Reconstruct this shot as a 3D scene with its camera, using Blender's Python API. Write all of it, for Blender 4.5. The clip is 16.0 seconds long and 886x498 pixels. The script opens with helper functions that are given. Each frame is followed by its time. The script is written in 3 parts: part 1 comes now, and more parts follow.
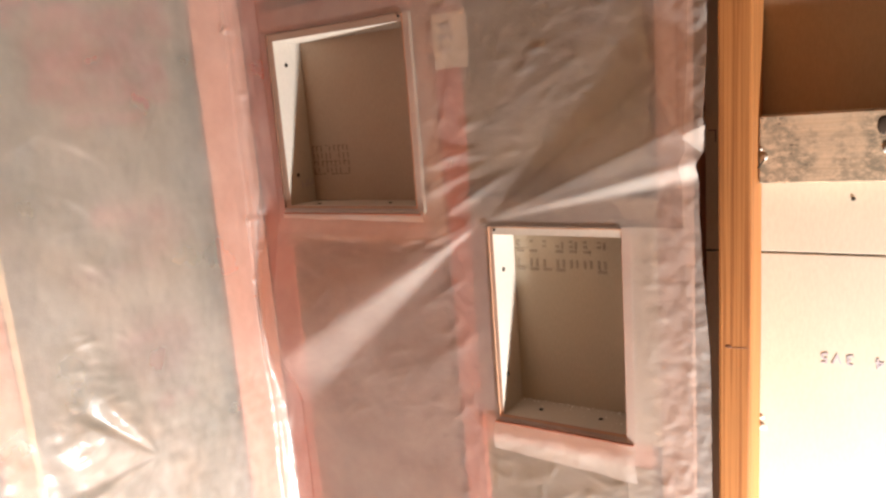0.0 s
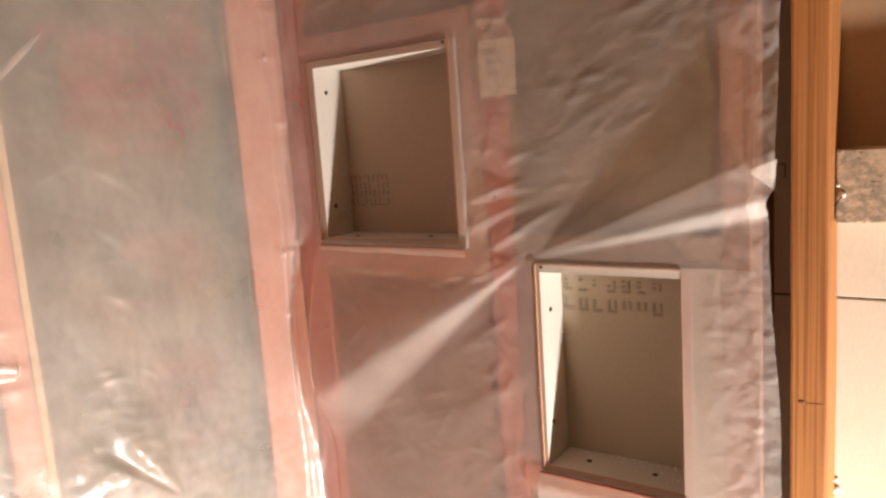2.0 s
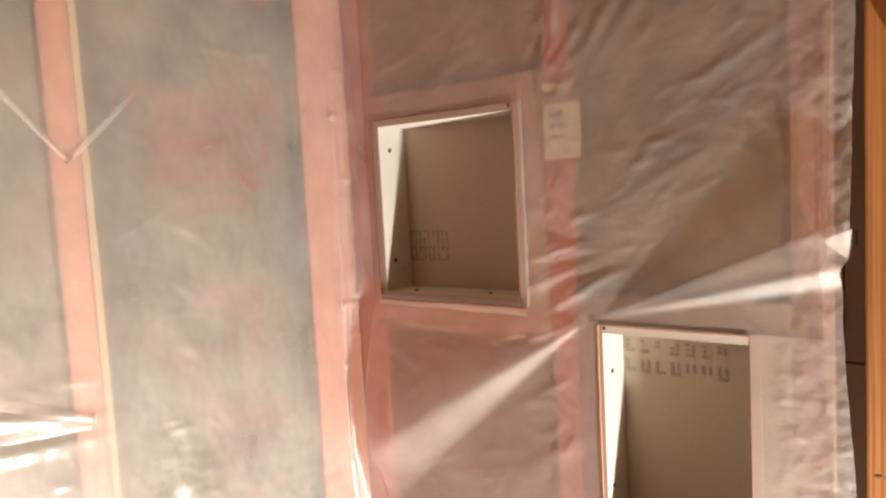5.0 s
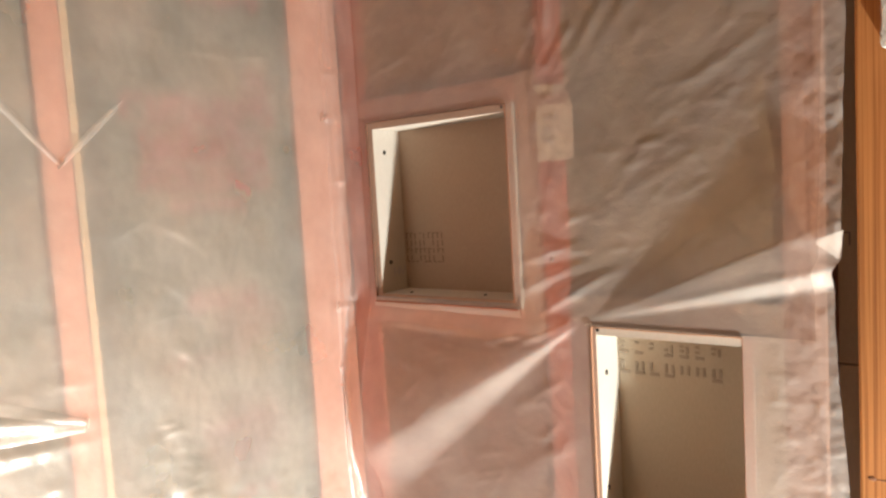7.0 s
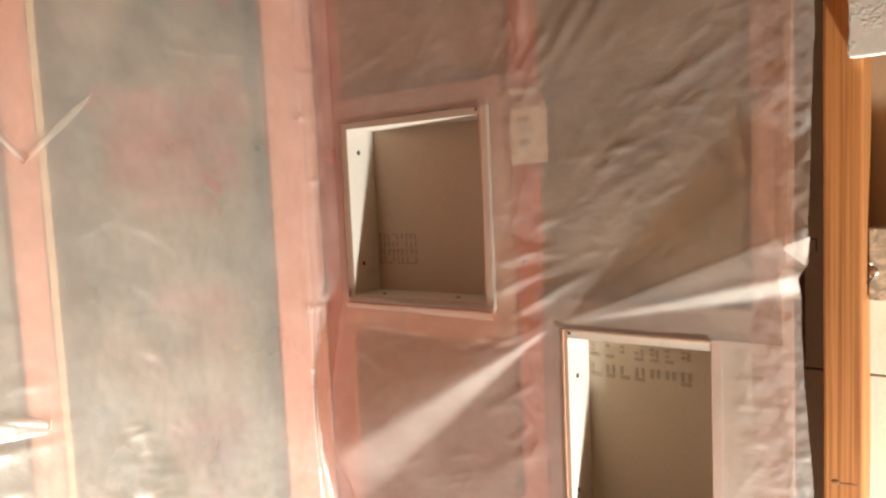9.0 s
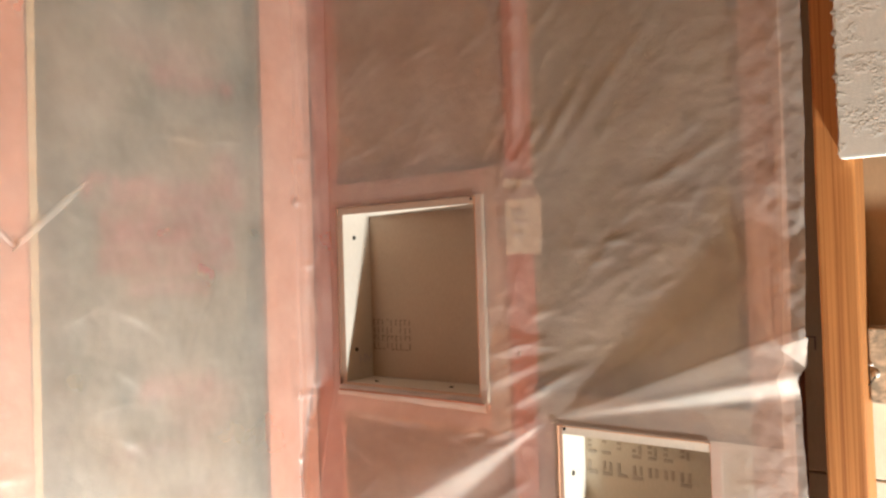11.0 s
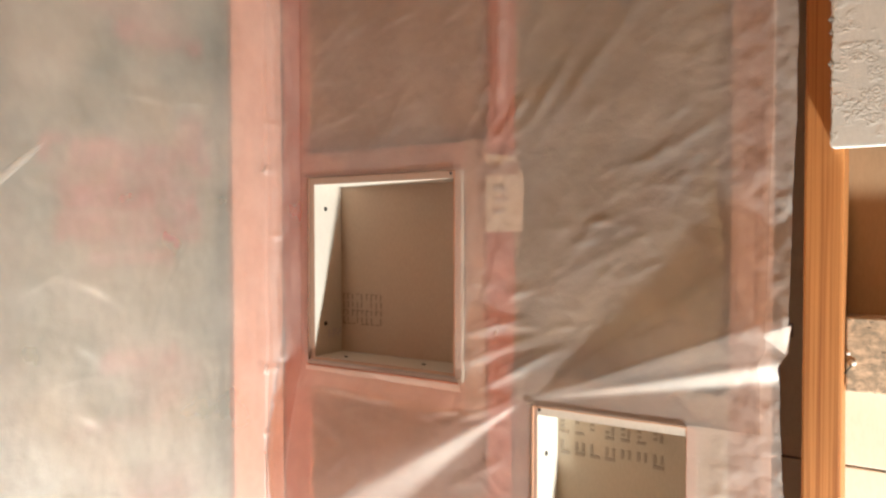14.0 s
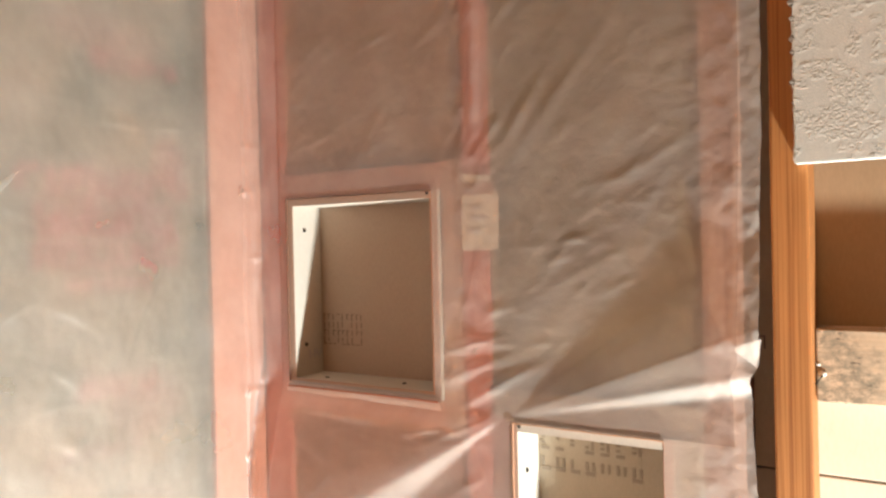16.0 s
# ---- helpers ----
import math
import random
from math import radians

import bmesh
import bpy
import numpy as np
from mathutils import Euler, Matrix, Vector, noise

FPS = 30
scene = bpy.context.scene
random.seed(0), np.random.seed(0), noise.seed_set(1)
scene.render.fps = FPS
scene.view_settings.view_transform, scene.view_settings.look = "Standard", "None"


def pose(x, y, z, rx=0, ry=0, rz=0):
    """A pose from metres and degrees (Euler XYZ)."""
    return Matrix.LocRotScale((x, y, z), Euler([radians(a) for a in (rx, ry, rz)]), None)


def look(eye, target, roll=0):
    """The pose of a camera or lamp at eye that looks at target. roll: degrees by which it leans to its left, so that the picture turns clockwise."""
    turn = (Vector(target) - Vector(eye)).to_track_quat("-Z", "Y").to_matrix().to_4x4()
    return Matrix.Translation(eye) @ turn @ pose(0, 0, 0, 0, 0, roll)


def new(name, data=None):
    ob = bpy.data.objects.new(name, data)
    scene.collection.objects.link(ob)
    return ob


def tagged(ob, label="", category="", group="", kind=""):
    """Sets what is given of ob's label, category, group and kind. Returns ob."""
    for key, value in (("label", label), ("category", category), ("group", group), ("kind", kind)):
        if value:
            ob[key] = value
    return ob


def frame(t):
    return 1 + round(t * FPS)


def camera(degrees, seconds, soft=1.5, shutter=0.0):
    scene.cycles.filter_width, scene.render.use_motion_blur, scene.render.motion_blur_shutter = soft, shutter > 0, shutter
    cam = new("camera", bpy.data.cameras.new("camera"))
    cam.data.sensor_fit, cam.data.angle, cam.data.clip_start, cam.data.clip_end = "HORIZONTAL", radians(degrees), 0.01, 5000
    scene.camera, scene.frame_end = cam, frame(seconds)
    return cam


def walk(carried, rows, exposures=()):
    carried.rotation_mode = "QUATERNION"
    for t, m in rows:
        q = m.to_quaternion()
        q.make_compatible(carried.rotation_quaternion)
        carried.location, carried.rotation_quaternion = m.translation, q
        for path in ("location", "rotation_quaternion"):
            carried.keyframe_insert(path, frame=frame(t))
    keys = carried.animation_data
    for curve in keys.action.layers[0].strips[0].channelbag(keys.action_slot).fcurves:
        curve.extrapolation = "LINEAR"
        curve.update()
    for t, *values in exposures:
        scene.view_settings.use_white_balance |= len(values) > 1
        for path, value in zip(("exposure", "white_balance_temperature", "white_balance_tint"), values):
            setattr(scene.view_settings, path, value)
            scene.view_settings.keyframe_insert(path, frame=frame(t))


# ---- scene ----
cam = camera(63.9, 16.0, soft=2.5)
PATH = [
    (0, (0.501, -0.91, 1.562), (-0.543, 0.754, 1.19), -4.4),
    (0.5, (0.463, -0.895, 1.554), (-0.608, 0.746, 1.153), -3.8),
    (1, (0.462, -0.844, 1.549), (-0.617, 0.793, 1.154), -3.4),
    (1.5, (0.465, -0.853, 1.558), (-0.633, 0.787, 1.231), -3.0),
    (2, (0.463, -0.863, 1.567), (-0.672, 0.758, 1.275), -4.0),
    (2.5, (0.454, -0.872, 1.568), (-0.694, 0.742, 1.29), -3.7),
    (3, (0.447, -0.877, 1.574), (-0.725, 0.723, 1.324), -3.4),
    (3.5, (0.445, -0.884, 1.581), (-0.744, 0.706, 1.346), -3.3),
    (4, (0.44, -0.897, 1.591), (-0.773, 0.679, 1.382), -3.4),
    (4.5, (0.435, -0.897, 1.592), (-0.774, 0.687, 1.416), -3.2),
    (6.8, (0.454, -0.88, 1.582), (-0.792, 0.678, 1.434), -3.3),
    (7, (0.449, -0.885, 1.592), (-0.775, 0.689, 1.431), -3.4),
    (7.5, (0.458, -0.882, 1.594), (-0.751, 0.704, 1.438), -3.7),
    (8, (0.459, -0.882, 1.599), (-0.737, 0.716, 1.468), -3.3),
    (8.5, (0.455, -0.882, 1.6), (-0.743, 0.714, 1.461), -3.1),
    (9, (0.45, -0.88, 1.593), (-0.719, 0.735, 1.431), -2.6),
    (9.5, (0.447, -0.879, 1.593), (-0.727, 0.732, 1.437), -2.0),
    (10, (0.461, -0.865, 1.608), (-0.736, 0.735, 1.517), -2.5),
    (10.2, (0.464, -0.861, 1.61), (-0.732, 0.741, 1.681), -1.9),
    (12.5, (0.424, -0.871, 1.627), (-0.684, 0.793, 1.58), -0.6),
    (13, (0.423, -0.864, 1.62), (-0.669, 0.811, 1.578), -0.2),
    (13.5, (0.412, -0.863, 1.616), (-0.633, 0.842, 1.572), 0.5),
    (14, (0.411, -0.86, 1.626), (-0.653, 0.832, 1.578), -0.1),
    (14.5, (0.406, -0.861, 1.631), (-0.614, 0.859, 1.617), -0.7),
    (15, (0.415, -0.861, 1.636), (-0.605, 0.86, 1.632), -1.0),
    (15.5, (0.42, -0.861, 1.631), (-0.606, 0.856, 1.619), -0.9),
    (16, (0.428, -0.859, 1.636), (-0.607, 0.852, 1.622), -1.3),
]
walk(cam, [(t, look(eye, target, roll)) for t, eye, target, roll in PATH],
     exposures=[(0, -0.30, 6540, 13), (1, -0.45, 6720, 15), (2.5, -0.49, 6760, 14), (4.5, -0.22, 6500, 8), (9.5, -0.12, 6400, 4), (12.5, 0.07, 6220, 3), (16, 0.13, 6180, 2)])

# ---- world and light ----
world = bpy.data.worlds.new("world")
scene.world = world
world.use_nodes = True
world.node_tree.nodes["Background"].inputs[0].default_value = (0.9, 0.95, 1.0, 1)
world.node_tree.nodes["Background"].inputs[1].default_value = 0.03

LAMP = (0.92, -0.273, 0.31)
lamp_data = bpy.data.lights.new("work_lamp", "POINT")
lamp_data.energy = 268
lamp_data.color = (1.0, 0.972, 0.915)
lamp_data.shadow_soft_size = 0.035
lamp = new("work_lamp", lamp_data)
lamp.location = LAMP


# ---- materials ----
def nodes_of(name):
    m = bpy.data.materials.new(name)
    m.use_nodes = True
    t = m.node_tree
    t.nodes.clear()
    out = t.nodes.new("ShaderNodeOutputMaterial")
    return m, t, out


def add(t, kind, **values):
    n = t.nodes.new(kind)
    for k, v in values.items():
        n.inputs[k.replace("_", " ")].default_value = v
    return n


def ramp(t, source, stops):
    r = t.nodes.new("ShaderNodeValToRGB")
    el = r.color_ramp.elements
    while len(el) < len(stops):
        el.new(0.5)
    for e, (p, c) in zip(el, stops):
        e.position, e.color = p, (*c, 1)
    t.links.new(source, r.inputs[0])
    return r


def coords(t, scale=(1, 1, 1), turn=(0, 0, 0)):
    """Object coordinates, scaled; every mesh here keeps world metres."""
    c = t.nodes.new("ShaderNodeTexCoord")
    m = t.nodes.new("ShaderNodeMapping")
    m.inputs["Scale"].default_value = scale
    m.inputs["Rotation"].default_value = turn
    t.links.new(c.outputs["Object"], m.inputs[0])
    return m.outputs[0]


def noise_tex(t, vec, scale, detail=4, rough=0.55, distort=0.0):
    n = t.nodes.new("ShaderNodeTexNoise")
    n.inputs["Scale"].default_value = scale
    n.inputs["Detail"].default_value = detail
    n.inputs["Roughness"].default_value = rough
    n.inputs["Distortion"].default_value = distort
    t.links.new(vec, n.inputs["Vector"])
    return n.outputs[0]


def mixc(t, fac, a, b, mode="MIX"):
    n = t.nodes.new("ShaderNodeMix")
    n.data_type, n.blend_type = "RGBA", mode
    for v, i in ((fac, 0), (a, 6), (b, 7)):
        if isinstance(v, (int, float)):
            n.inputs[i].default_value = v
        elif isinstance(v, tuple):
            n.inputs[i].default_value = (*v, 1)
        else:
            t.links.new(v, n.inputs[i])
    return n.outputs[2]


def bump(t, height, strength, distance):
    b = t.nodes.new("ShaderNodeBump")
    b.inputs["Strength"].default_value = strength
    b.inputs["Distance"].default_value = distance
    t.links.new(height, b.inputs["Height"])
    return b.outputs[0]


def finish(t, out, colour, rough=0.6, normal=None, metal=0.0, spec=0.5):
    p = t.nodes.new("ShaderNodeBsdfPrincipled")
    p.inputs["Roughness"].default_value = rough
    p.inputs["Metallic"].default_value = metal
    p.inputs["Specular IOR Level"].default_value = spec
    if isinstance(colour, tuple):
        p.inputs["Base Color"].default_value = (*colour, 1)
    else:
        t.links.new(colour, p.inputs["Base Color"])
    if normal is not None:
        t.links.new(normal, p.inputs["Normal"])
    t.links.new(p.outputs[0], out.inputs[0])
    return p


def wood(name, light, dark, along="z", stain=None):
    """Sawn fir: long growth lines, fine pores, a little blotching."""
    m, t, out = nodes_of(name)
    sc = {"z": (1, 1, 0.007), "x": (0.007, 1, 1), "y": (1, 0.007, 1)}[along]
    v = coords(t, sc)
    warp = noise_tex(t, v, 14, 3, 0.5)
    lines = noise_tex(t, v, 250, 3, 0.5, 0.08)
    fine = noise_tex(t, v, 700, 2, 0.6)
    broad = noise_tex(t, coords(t), 5, 3)
    c = ramp(t, lines, [(0.37, dark), (0.43, tuple((a + b) / 2 for a, b in zip(light, dark))), (0.50, light)]).outputs[0]
    c = mixc(t, 0.25, c, ramp(t, warp, [(0.3, dark), (0.7, light)]).outputs[0])
    c = mixc(t, 0.22, c, ramp(t, fine, [(0.35, tuple(x * 0.55 for x in dark)), (0.65, light)]).outputs[0])
    c = mixc(t, 0.35, c, ramp(t, broad, [(0.3, (0.62, 0.62, 0.62)), (0.7, (1.0, 1.0, 1.0))]).outputs[0], "MULTIPLY")
    if stain:
        s = noise_tex(t, coords(t, (0.8, 1, 1.3)), 95, 7, 0.78, 0.2)
        s2 = noise_tex(t, coords(t, (1.0, 1, 0.7)), 17, 4, 0.6)
        f = t.nodes.new("ShaderNodeMath")
        f.operation = "MULTIPLY"
        t.links.new(ramp(t, s, [(0.38, (0, 0, 0)), (0.56, (1, 1, 1))]).outputs[0], f.inputs[0])
        t.links.new(ramp(t, s2, [(0.40, (0, 0, 0)), (0.56, (1, 1, 1))]).outputs[0], f.inputs[1])
        c = mixc(t, f.outputs[0], c, stain)
        specks = noise_tex(t, coords(t, (0.6, 1, 1.4)), 120, 3, 0.5, 0.4)
        g = t.nodes.new("ShaderNodeMath")
        g.operation = "MULTIPLY"
        t.links.new(ramp(t, specks, [(0.60, (0, 0, 0)), (0.68, (1, 1, 1))]).outputs[0], g.inputs[0])
        t.links.new(ramp(t, s2, [(0.46, (0, 0, 0)), (0.54, (0.8, 0.8, 0.8))]).outputs[0], g.inputs[1])
        c = mixc(t, g.outputs[0], c, tuple(x * 0.35 for x in stain))
    n = bump(t, lines, 0.25, 0.0008)
    finish(t, out, c, 0.62, n, spec=0.3)
    return m


def paper(name, base, alt, rough=0.85, relief=0.12):
    """Gypsum board paper: soft fibres, faint blotches."""
    m, t, out = nodes_of(name)
    big = noise_tex(t, coords(t), 4, 4)
    fib = noise_tex(t, coords(t, (1, 1, 0.3)), 420, 3, 0.65)
    c = ramp(t, big, [(0.3, alt), (0.7, base)]).outputs[0]
    c = mixc(t, 0.16, c, ramp(t, fib, [(0.35, tuple(x * 0.6 for x in alt)), (0.65, base)]).outputs[0])
    finish(t, out, c, rough, bump(t, fib, relief, 0.0006), spec=0.2)
    return m


def plain(name, colour, rough=0.6, metal=0.0, grain=60, amount=0.25):
    m, t, out = nodes_of(name)
    n = noise_tex(t, coords(t), grain, 4)
    c = mixc(t, amount, colour, ramp(t, n, [(0.3, tuple(x * 0.5 for x in colour)), (0.7, tuple(min(1, x * 1.25) for x in colour))]).outputs[0])
    finish(t, out, c, rough, None, metal)
    return m


def film(name, clear, tint, gloss=0.13):
    """Thin polyethylene: see-through, milky where light strikes it, glossy on the folds."""
    m, t, out = nodes_of(name)
    v = coords(t)
    creases = noise_tex(t, coords(t, (1, 1, 1.0), (0, radians(30), 0)), 60, 5, 0.6, 0.8)
    fine = noise_tex(t, v, 190, 3, 0.6)
    h = t.nodes.new("ShaderNodeMath")
    h.operation = "ADD"
    t.links.new(creases, h.inputs[0])
    t.links.new(fine, h.inputs[1])
    nrm = bump(t, h.outputs[0], 0.13, 0.004)

    def blend(fac, a, b):
        n = t.nodes.new("ShaderNodeMixShader")
        if isinstance(fac, float):
            n.inputs[0].default_value = fac
        else:
            t.links.new(fac, n.inputs[0])
        t.links.new(a.outputs[0], n.inputs[1])
        t.links.new(b.outputs[0], n.inputs[2])
        return n

    clearb = add(t, "ShaderNodeBsdfTransparent", Color=(*tint, 1))
    diff = add(t, "ShaderNodeBsdfDiffuse", Color=(0.925, 0.862, 0.808, 1))
    trans = add(t, "ShaderNodeBsdfTranslucent", Color=(0.925, 0.862, 0.808, 1))
    sharp = add(t, "ShaderNodeBsdfGlossy", Color=(1, 1, 1, 1), Roughness=0.20)
    broad = add(t, "ShaderNodeBsdfGlossy", Color=(1, 1, 1, 1), Roughness=0.55)
    for n in (diff, sharp, broad, trans):
        t.links.new(nrm, n.inputs["Normal"])
    haze = ramp(t, noise_tex(t, v, 7, 4), [(0.3, (1 - clear - 0.09,) * 3), (0.7, (1 - clear + 0.09,) * 3)])
    body = blend(haze.outputs[0], clearb, blend(0.50, diff, trans))
    face = add(t, "ShaderNodeLayerWeight", Blend=0.5)
    power = t.nodes.new("ShaderNodeMath")
    power.operation = "POWER"
    power.inputs[1].default_value = 4.5
    t.links.new(face.outputs["Facing"], power.inputs[0])
    sheen = t.nodes.new("ShaderNodeMath")
    sheen.operation = "MULTIPLY_ADD"
    sheen.inputs[1].default_value, sheen.inputs[2].default_value = 0.80, gloss
    t.links.new(power.outputs[0], sheen.inputs[0])
    t.links.new(blend(sheen.outputs[0], body, blend(0.72, sharp, broad)).outputs[0], out.inputs[0])
    return m


FIR = wood("fir", (0.57, 0.245, 0.078), (0.31, 0.105, 0.029))
FIR_SALMON = wood("fir_salmon", (0.52, 0.225, 0.15), (0.43, 0.17, 0.11))
FIR_TAN = wood("fir_tan", (0.47, 0.235, 0.15), (0.23, 0.085, 0.05))
FIR_STRIP = wood("fir_rose", (0.58, 0.15, 0.085), (0.42, 0.09, 0.05))
FIR_PEACH = wood("fir_peach", (0.60, 0.35, 0.25), (0.50, 0.27, 0.19))
# fir paled so that the plastic over it looks brightly lit
LIT_TRIM = wood("fir_lit_pale", (0.50, 0.37, 0.265), (0.42, 0.30, 0.205))
LIT_TRIM_X = wood("fir_lit_pale_across", (0.46, 0.33, 0.23), (0.38, 0.26, 0.175), "x")
FIR_RED_X = wood("fir_salmon_across", (0.62, 0.27, 0.18), (0.50, 0.20, 0.13), "x")
BLOCK = wood("weathered_block", (0.72, 0.54, 0.385), (0.62, 0.45, 0.30), "x", stain=(0.27, 0.225, 0.165))
PLATE = wood("plate_wood", (0.55, 0.33, 0.16), (0.38, 0.19, 0.08), "x")
BACK_PAPER = paper("board_back_paper", (0.65, 0.585, 0.485), (0.60, 0.53, 0.43))
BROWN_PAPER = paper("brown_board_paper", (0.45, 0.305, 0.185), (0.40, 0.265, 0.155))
NICHE_PAPER = paper("niche_board_paper", (0.50, 0.39, 0.305), (0.44, 0.33, 0.255))
GREY_PAPER = paper("niche_grey_paper", (0.53, 0.46, 0.365), (0.47, 0.40, 0.31))
IVORY = paper("board_face_paper", (0.60, 0.55, 0.49), (0.53, 0.48, 0.42))
GYPSUM = plain("gypsum_core", (0.80, 0.79, 0.75), 0.9, 0, 300, 0.3)
# Far walls, ceiling, floor are unseen: browns picked to dim and warm the bounce.
FAR_BROWN = paper("unseen_wall_brown", (0.29, 0.175, 0.095), (0.25, 0.145, 0.075), 0.7, 0.2)
CEIL_BROWN = paper("unseen_ceiling_brown", (0.28, 0.17, 0.095), (0.24, 0.14, 0.075), 0.9)
SUBFLOOR = wood("unseen_floor_brown", (0.22, 0.12, 0.052), (0.16, 0.08, 0.034), "x")
SHEATHING = plain("dark_sheathing", (0.34, 0.32, 0.27), 0.9)
INK = plain("grey_ink", (0.22, 0.20, 0.20), 0.9)
INK_BROWN = plain("brown_ink", (0.235, 0.17, 0.14), 0.9)
INK_FADED = plain("faded_brown_ink", (0.35, 0.29, 0.23), 0.9)
INK_PALE = plain("violet_ink", (0.46, 0.42, 0.46), 0.9)
STEEL = plain("screw_steel", (0.05, 0.045, 0.04), 0.45, 0.7)
STAPLE = plain("staple_steel", (0.55, 0.52, 0.48), 0.35, 0.9)
SCRAP = plain("film_scrap", (0.82, 0.80, 0.76), 0.75)
LABEL = plain("label_paper", (0.68, 0.56, 0.45), 0.8, 0, 40, 0.15)


def faced_paper(name):
    """Kraft facing of a batt: warm and olive patches, fibres, faded red printing."""
    m, t, out = nodes_of(name)
    big = noise_tex(t, coords(t, (1, 1, 0.7)), 11, 4, 0.55)
    fib = noise_tex(t, coords(t, (1, 1, 0.3)), 420, 3, 0.65)
    c = ramp(t, big, [(0.36, (0.205, 0.21, 0.175)), (0.50, (0.30, 0.265, 0.205)), (0.66, (0.43, 0.335, 0.25))]).outputs[0]
    c = mixc(t, 0.14, c, ramp(t, fib, [(0.35, (0.17, 0.16, 0.12)), (0.65, (0.42, 0.38, 0.30))]).outputs[0])
    ink = t.nodes.new("ShaderNodeAttribute")
    ink.attribute_name = "ink"
    c = mixc(t, ink.outputs["Fac"], c, (0.50, 0.12, 0.12))
    finish(t, out, c, 0.8, bump(t, fib, 0.15, 0.0006), spec=0.2)
    return m


KRAFT = faced_paper("batt_facing")
FLANGE = paper("flange_paper", (0.50, 0.38, 0.25), (0.42, 0.32, 0.20))
TAN_WOOL = plain("fibre_tan", (0.37, 0.245, 0.115), 0.95, 0, 40, 0.2)
BROWN_WOOL = plain("fibre_brown", (0.53, 0.25, 0.085), 0.95, 0, 40, 0.2)
PINK = plain("fibre_pink", (0.48, 0.175, 0.075), 0.95, 0, 40, 0.2)
POLY = film("poly_film", 0.70, (1.0, 0.955, 0.91))
POLY_HEM = film("poly_film_hem", 0.50, (1.0, 0.98, 0.96))
POLY_FOLD = film("poly_film_pleat", 0.76, (0.99, 0.98, 0.96))
POLY_SIDE = film("poly_film_doubled", 0.70, (0.99, 0.98, 0.955), 0.075)


# ---- mesh helpers ----
def smooth_step(a, b, v):
    t = min(1.0, max(0.0, (v - a) / (b - a)))
    return t * t * (3 - 2 * t)


def spaced(a, b, step):
    n = max(1, round((b - a) / step))
    return [a + (b - a) * i / n for i in range(n)]


def box_bm(x0, x1, y0, y1, z0, z1, bevel=0.0015):
    bm = bmesh.new()
    bmesh.ops.create_cube(bm, size=1, matrix=Matrix.Translation(((x0 + x1) / 2, (y0 + y1) / 2, (z0 + z1) / 2)) @ Matrix.Diagonal((x1 - x0, y1 - y0, z1 - z0, 1)))
    if bevel:
        bmesh.ops.bevel(bm, geom=bm.edges[:], offset=bevel, segments=2, affect="EDGES", profile=0.6)
    return bm


def mesh_object(name, bm, material, smooth=False):
    me = bpy.data.meshes.new(name)
    bm.to_mesh(me)
    bm.free()
    me.materials.append(material)
    if smooth:
        me.shade_smooth()
    return new(name, me)


def thing(name, label, category, group="", kind=""):
    return tagged(new(name), label, category, group, kind)


def part(name, bm, material, parent, label="", smooth=False):
    ob = mesh_object(name, bm, material, smooth)
    ob.parent = parent
    return tagged(ob, label)


def grain_box(x0, x1, y0, y1, z0, z1, bevel=0.003, seed=0, step=0.06):
    """A sawn board: eased arrises, cut along its length, very slightly wavy."""
    bm = box_bm(x0, x1, y0, y1, z0, z1, bevel)
    size = (x1 - x0, y1 - y0, z1 - z0)
    ax = size.index(max(size))
    lo = (x0, y0, z0)[ax]
    n = max(2, int(size[ax] / step))
    for i in range(1, n):
        co, no = [0, 0, 0], [0, 0, 0]
        co[ax], no[ax] = lo + size[ax] * i / n, 1
        bmesh.ops.bisect_plane(bm, geom=bm.verts[:] + bm.edges[:] + bm.faces[:], plane_co=co, plane_no=no)
    for v in bm.verts:
        w = noise.noise_vector(Vector(v.co) * 6 + Vector((seed * 7.1, 0, 0))) * 0.0008
        w[ax] = 0
        v.co += w
    return bm


def screw_bm(centre, axis, radius=0.0042):
    """A countersunk screw head with a crossed recess."""
    bm = bmesh.new()
    bmesh.ops.create_cone(bm, cap_ends=True, segments=14, radius1=radius, radius2=radius * 0.75, depth=0.0016)
    for a in (0, 90):
        bmesh.ops.create_cube(bm, size=1, matrix=Matrix.Translation((0, 0, 0.0009)) @ Matrix.Rotation(radians(a + 20), 4, "Z") @ Matrix.Diagonal((radius * 1.1, radius * 0.25, 0.0006, 1)))
    turn = Vector(axis).to_track_quat("Z", "Y").to_matrix().to_4x4()
    bmesh.ops.transform(bm, matrix=Matrix.Translation(centre) @ turn, verts=bm.verts)
    return bm


def staple_bm(centre, axis, width=0.011, tilt=0):
    """A crown staple: wire bridge with two short legs."""
    bm = bmesh.new()
    r = 0.0007
    for x, y, z, sx, sz in ((0, 0, 0.0012, width, 2 * r), (-width / 2, 0, 0.0002, 2 * r, 0.0028), (width / 2, 0, 0.0002, 2 * r, 0.0028)):
        bmesh.ops.create_cube(bm, size=1, matrix=Matrix.Translation((x, y, z)) @ Matrix.Diagonal((sx, 2 * r, sz, 1)))
    turn = Vector(axis).to_track_quat("Z", "Y").to_matrix().to_4x4() @ Matrix.Rotation(radians(tilt), 4, "Z")
    bmesh.ops.transform(bm, matrix=Matrix.Translation(centre) @ turn, verts=bm.verts)
    return bm


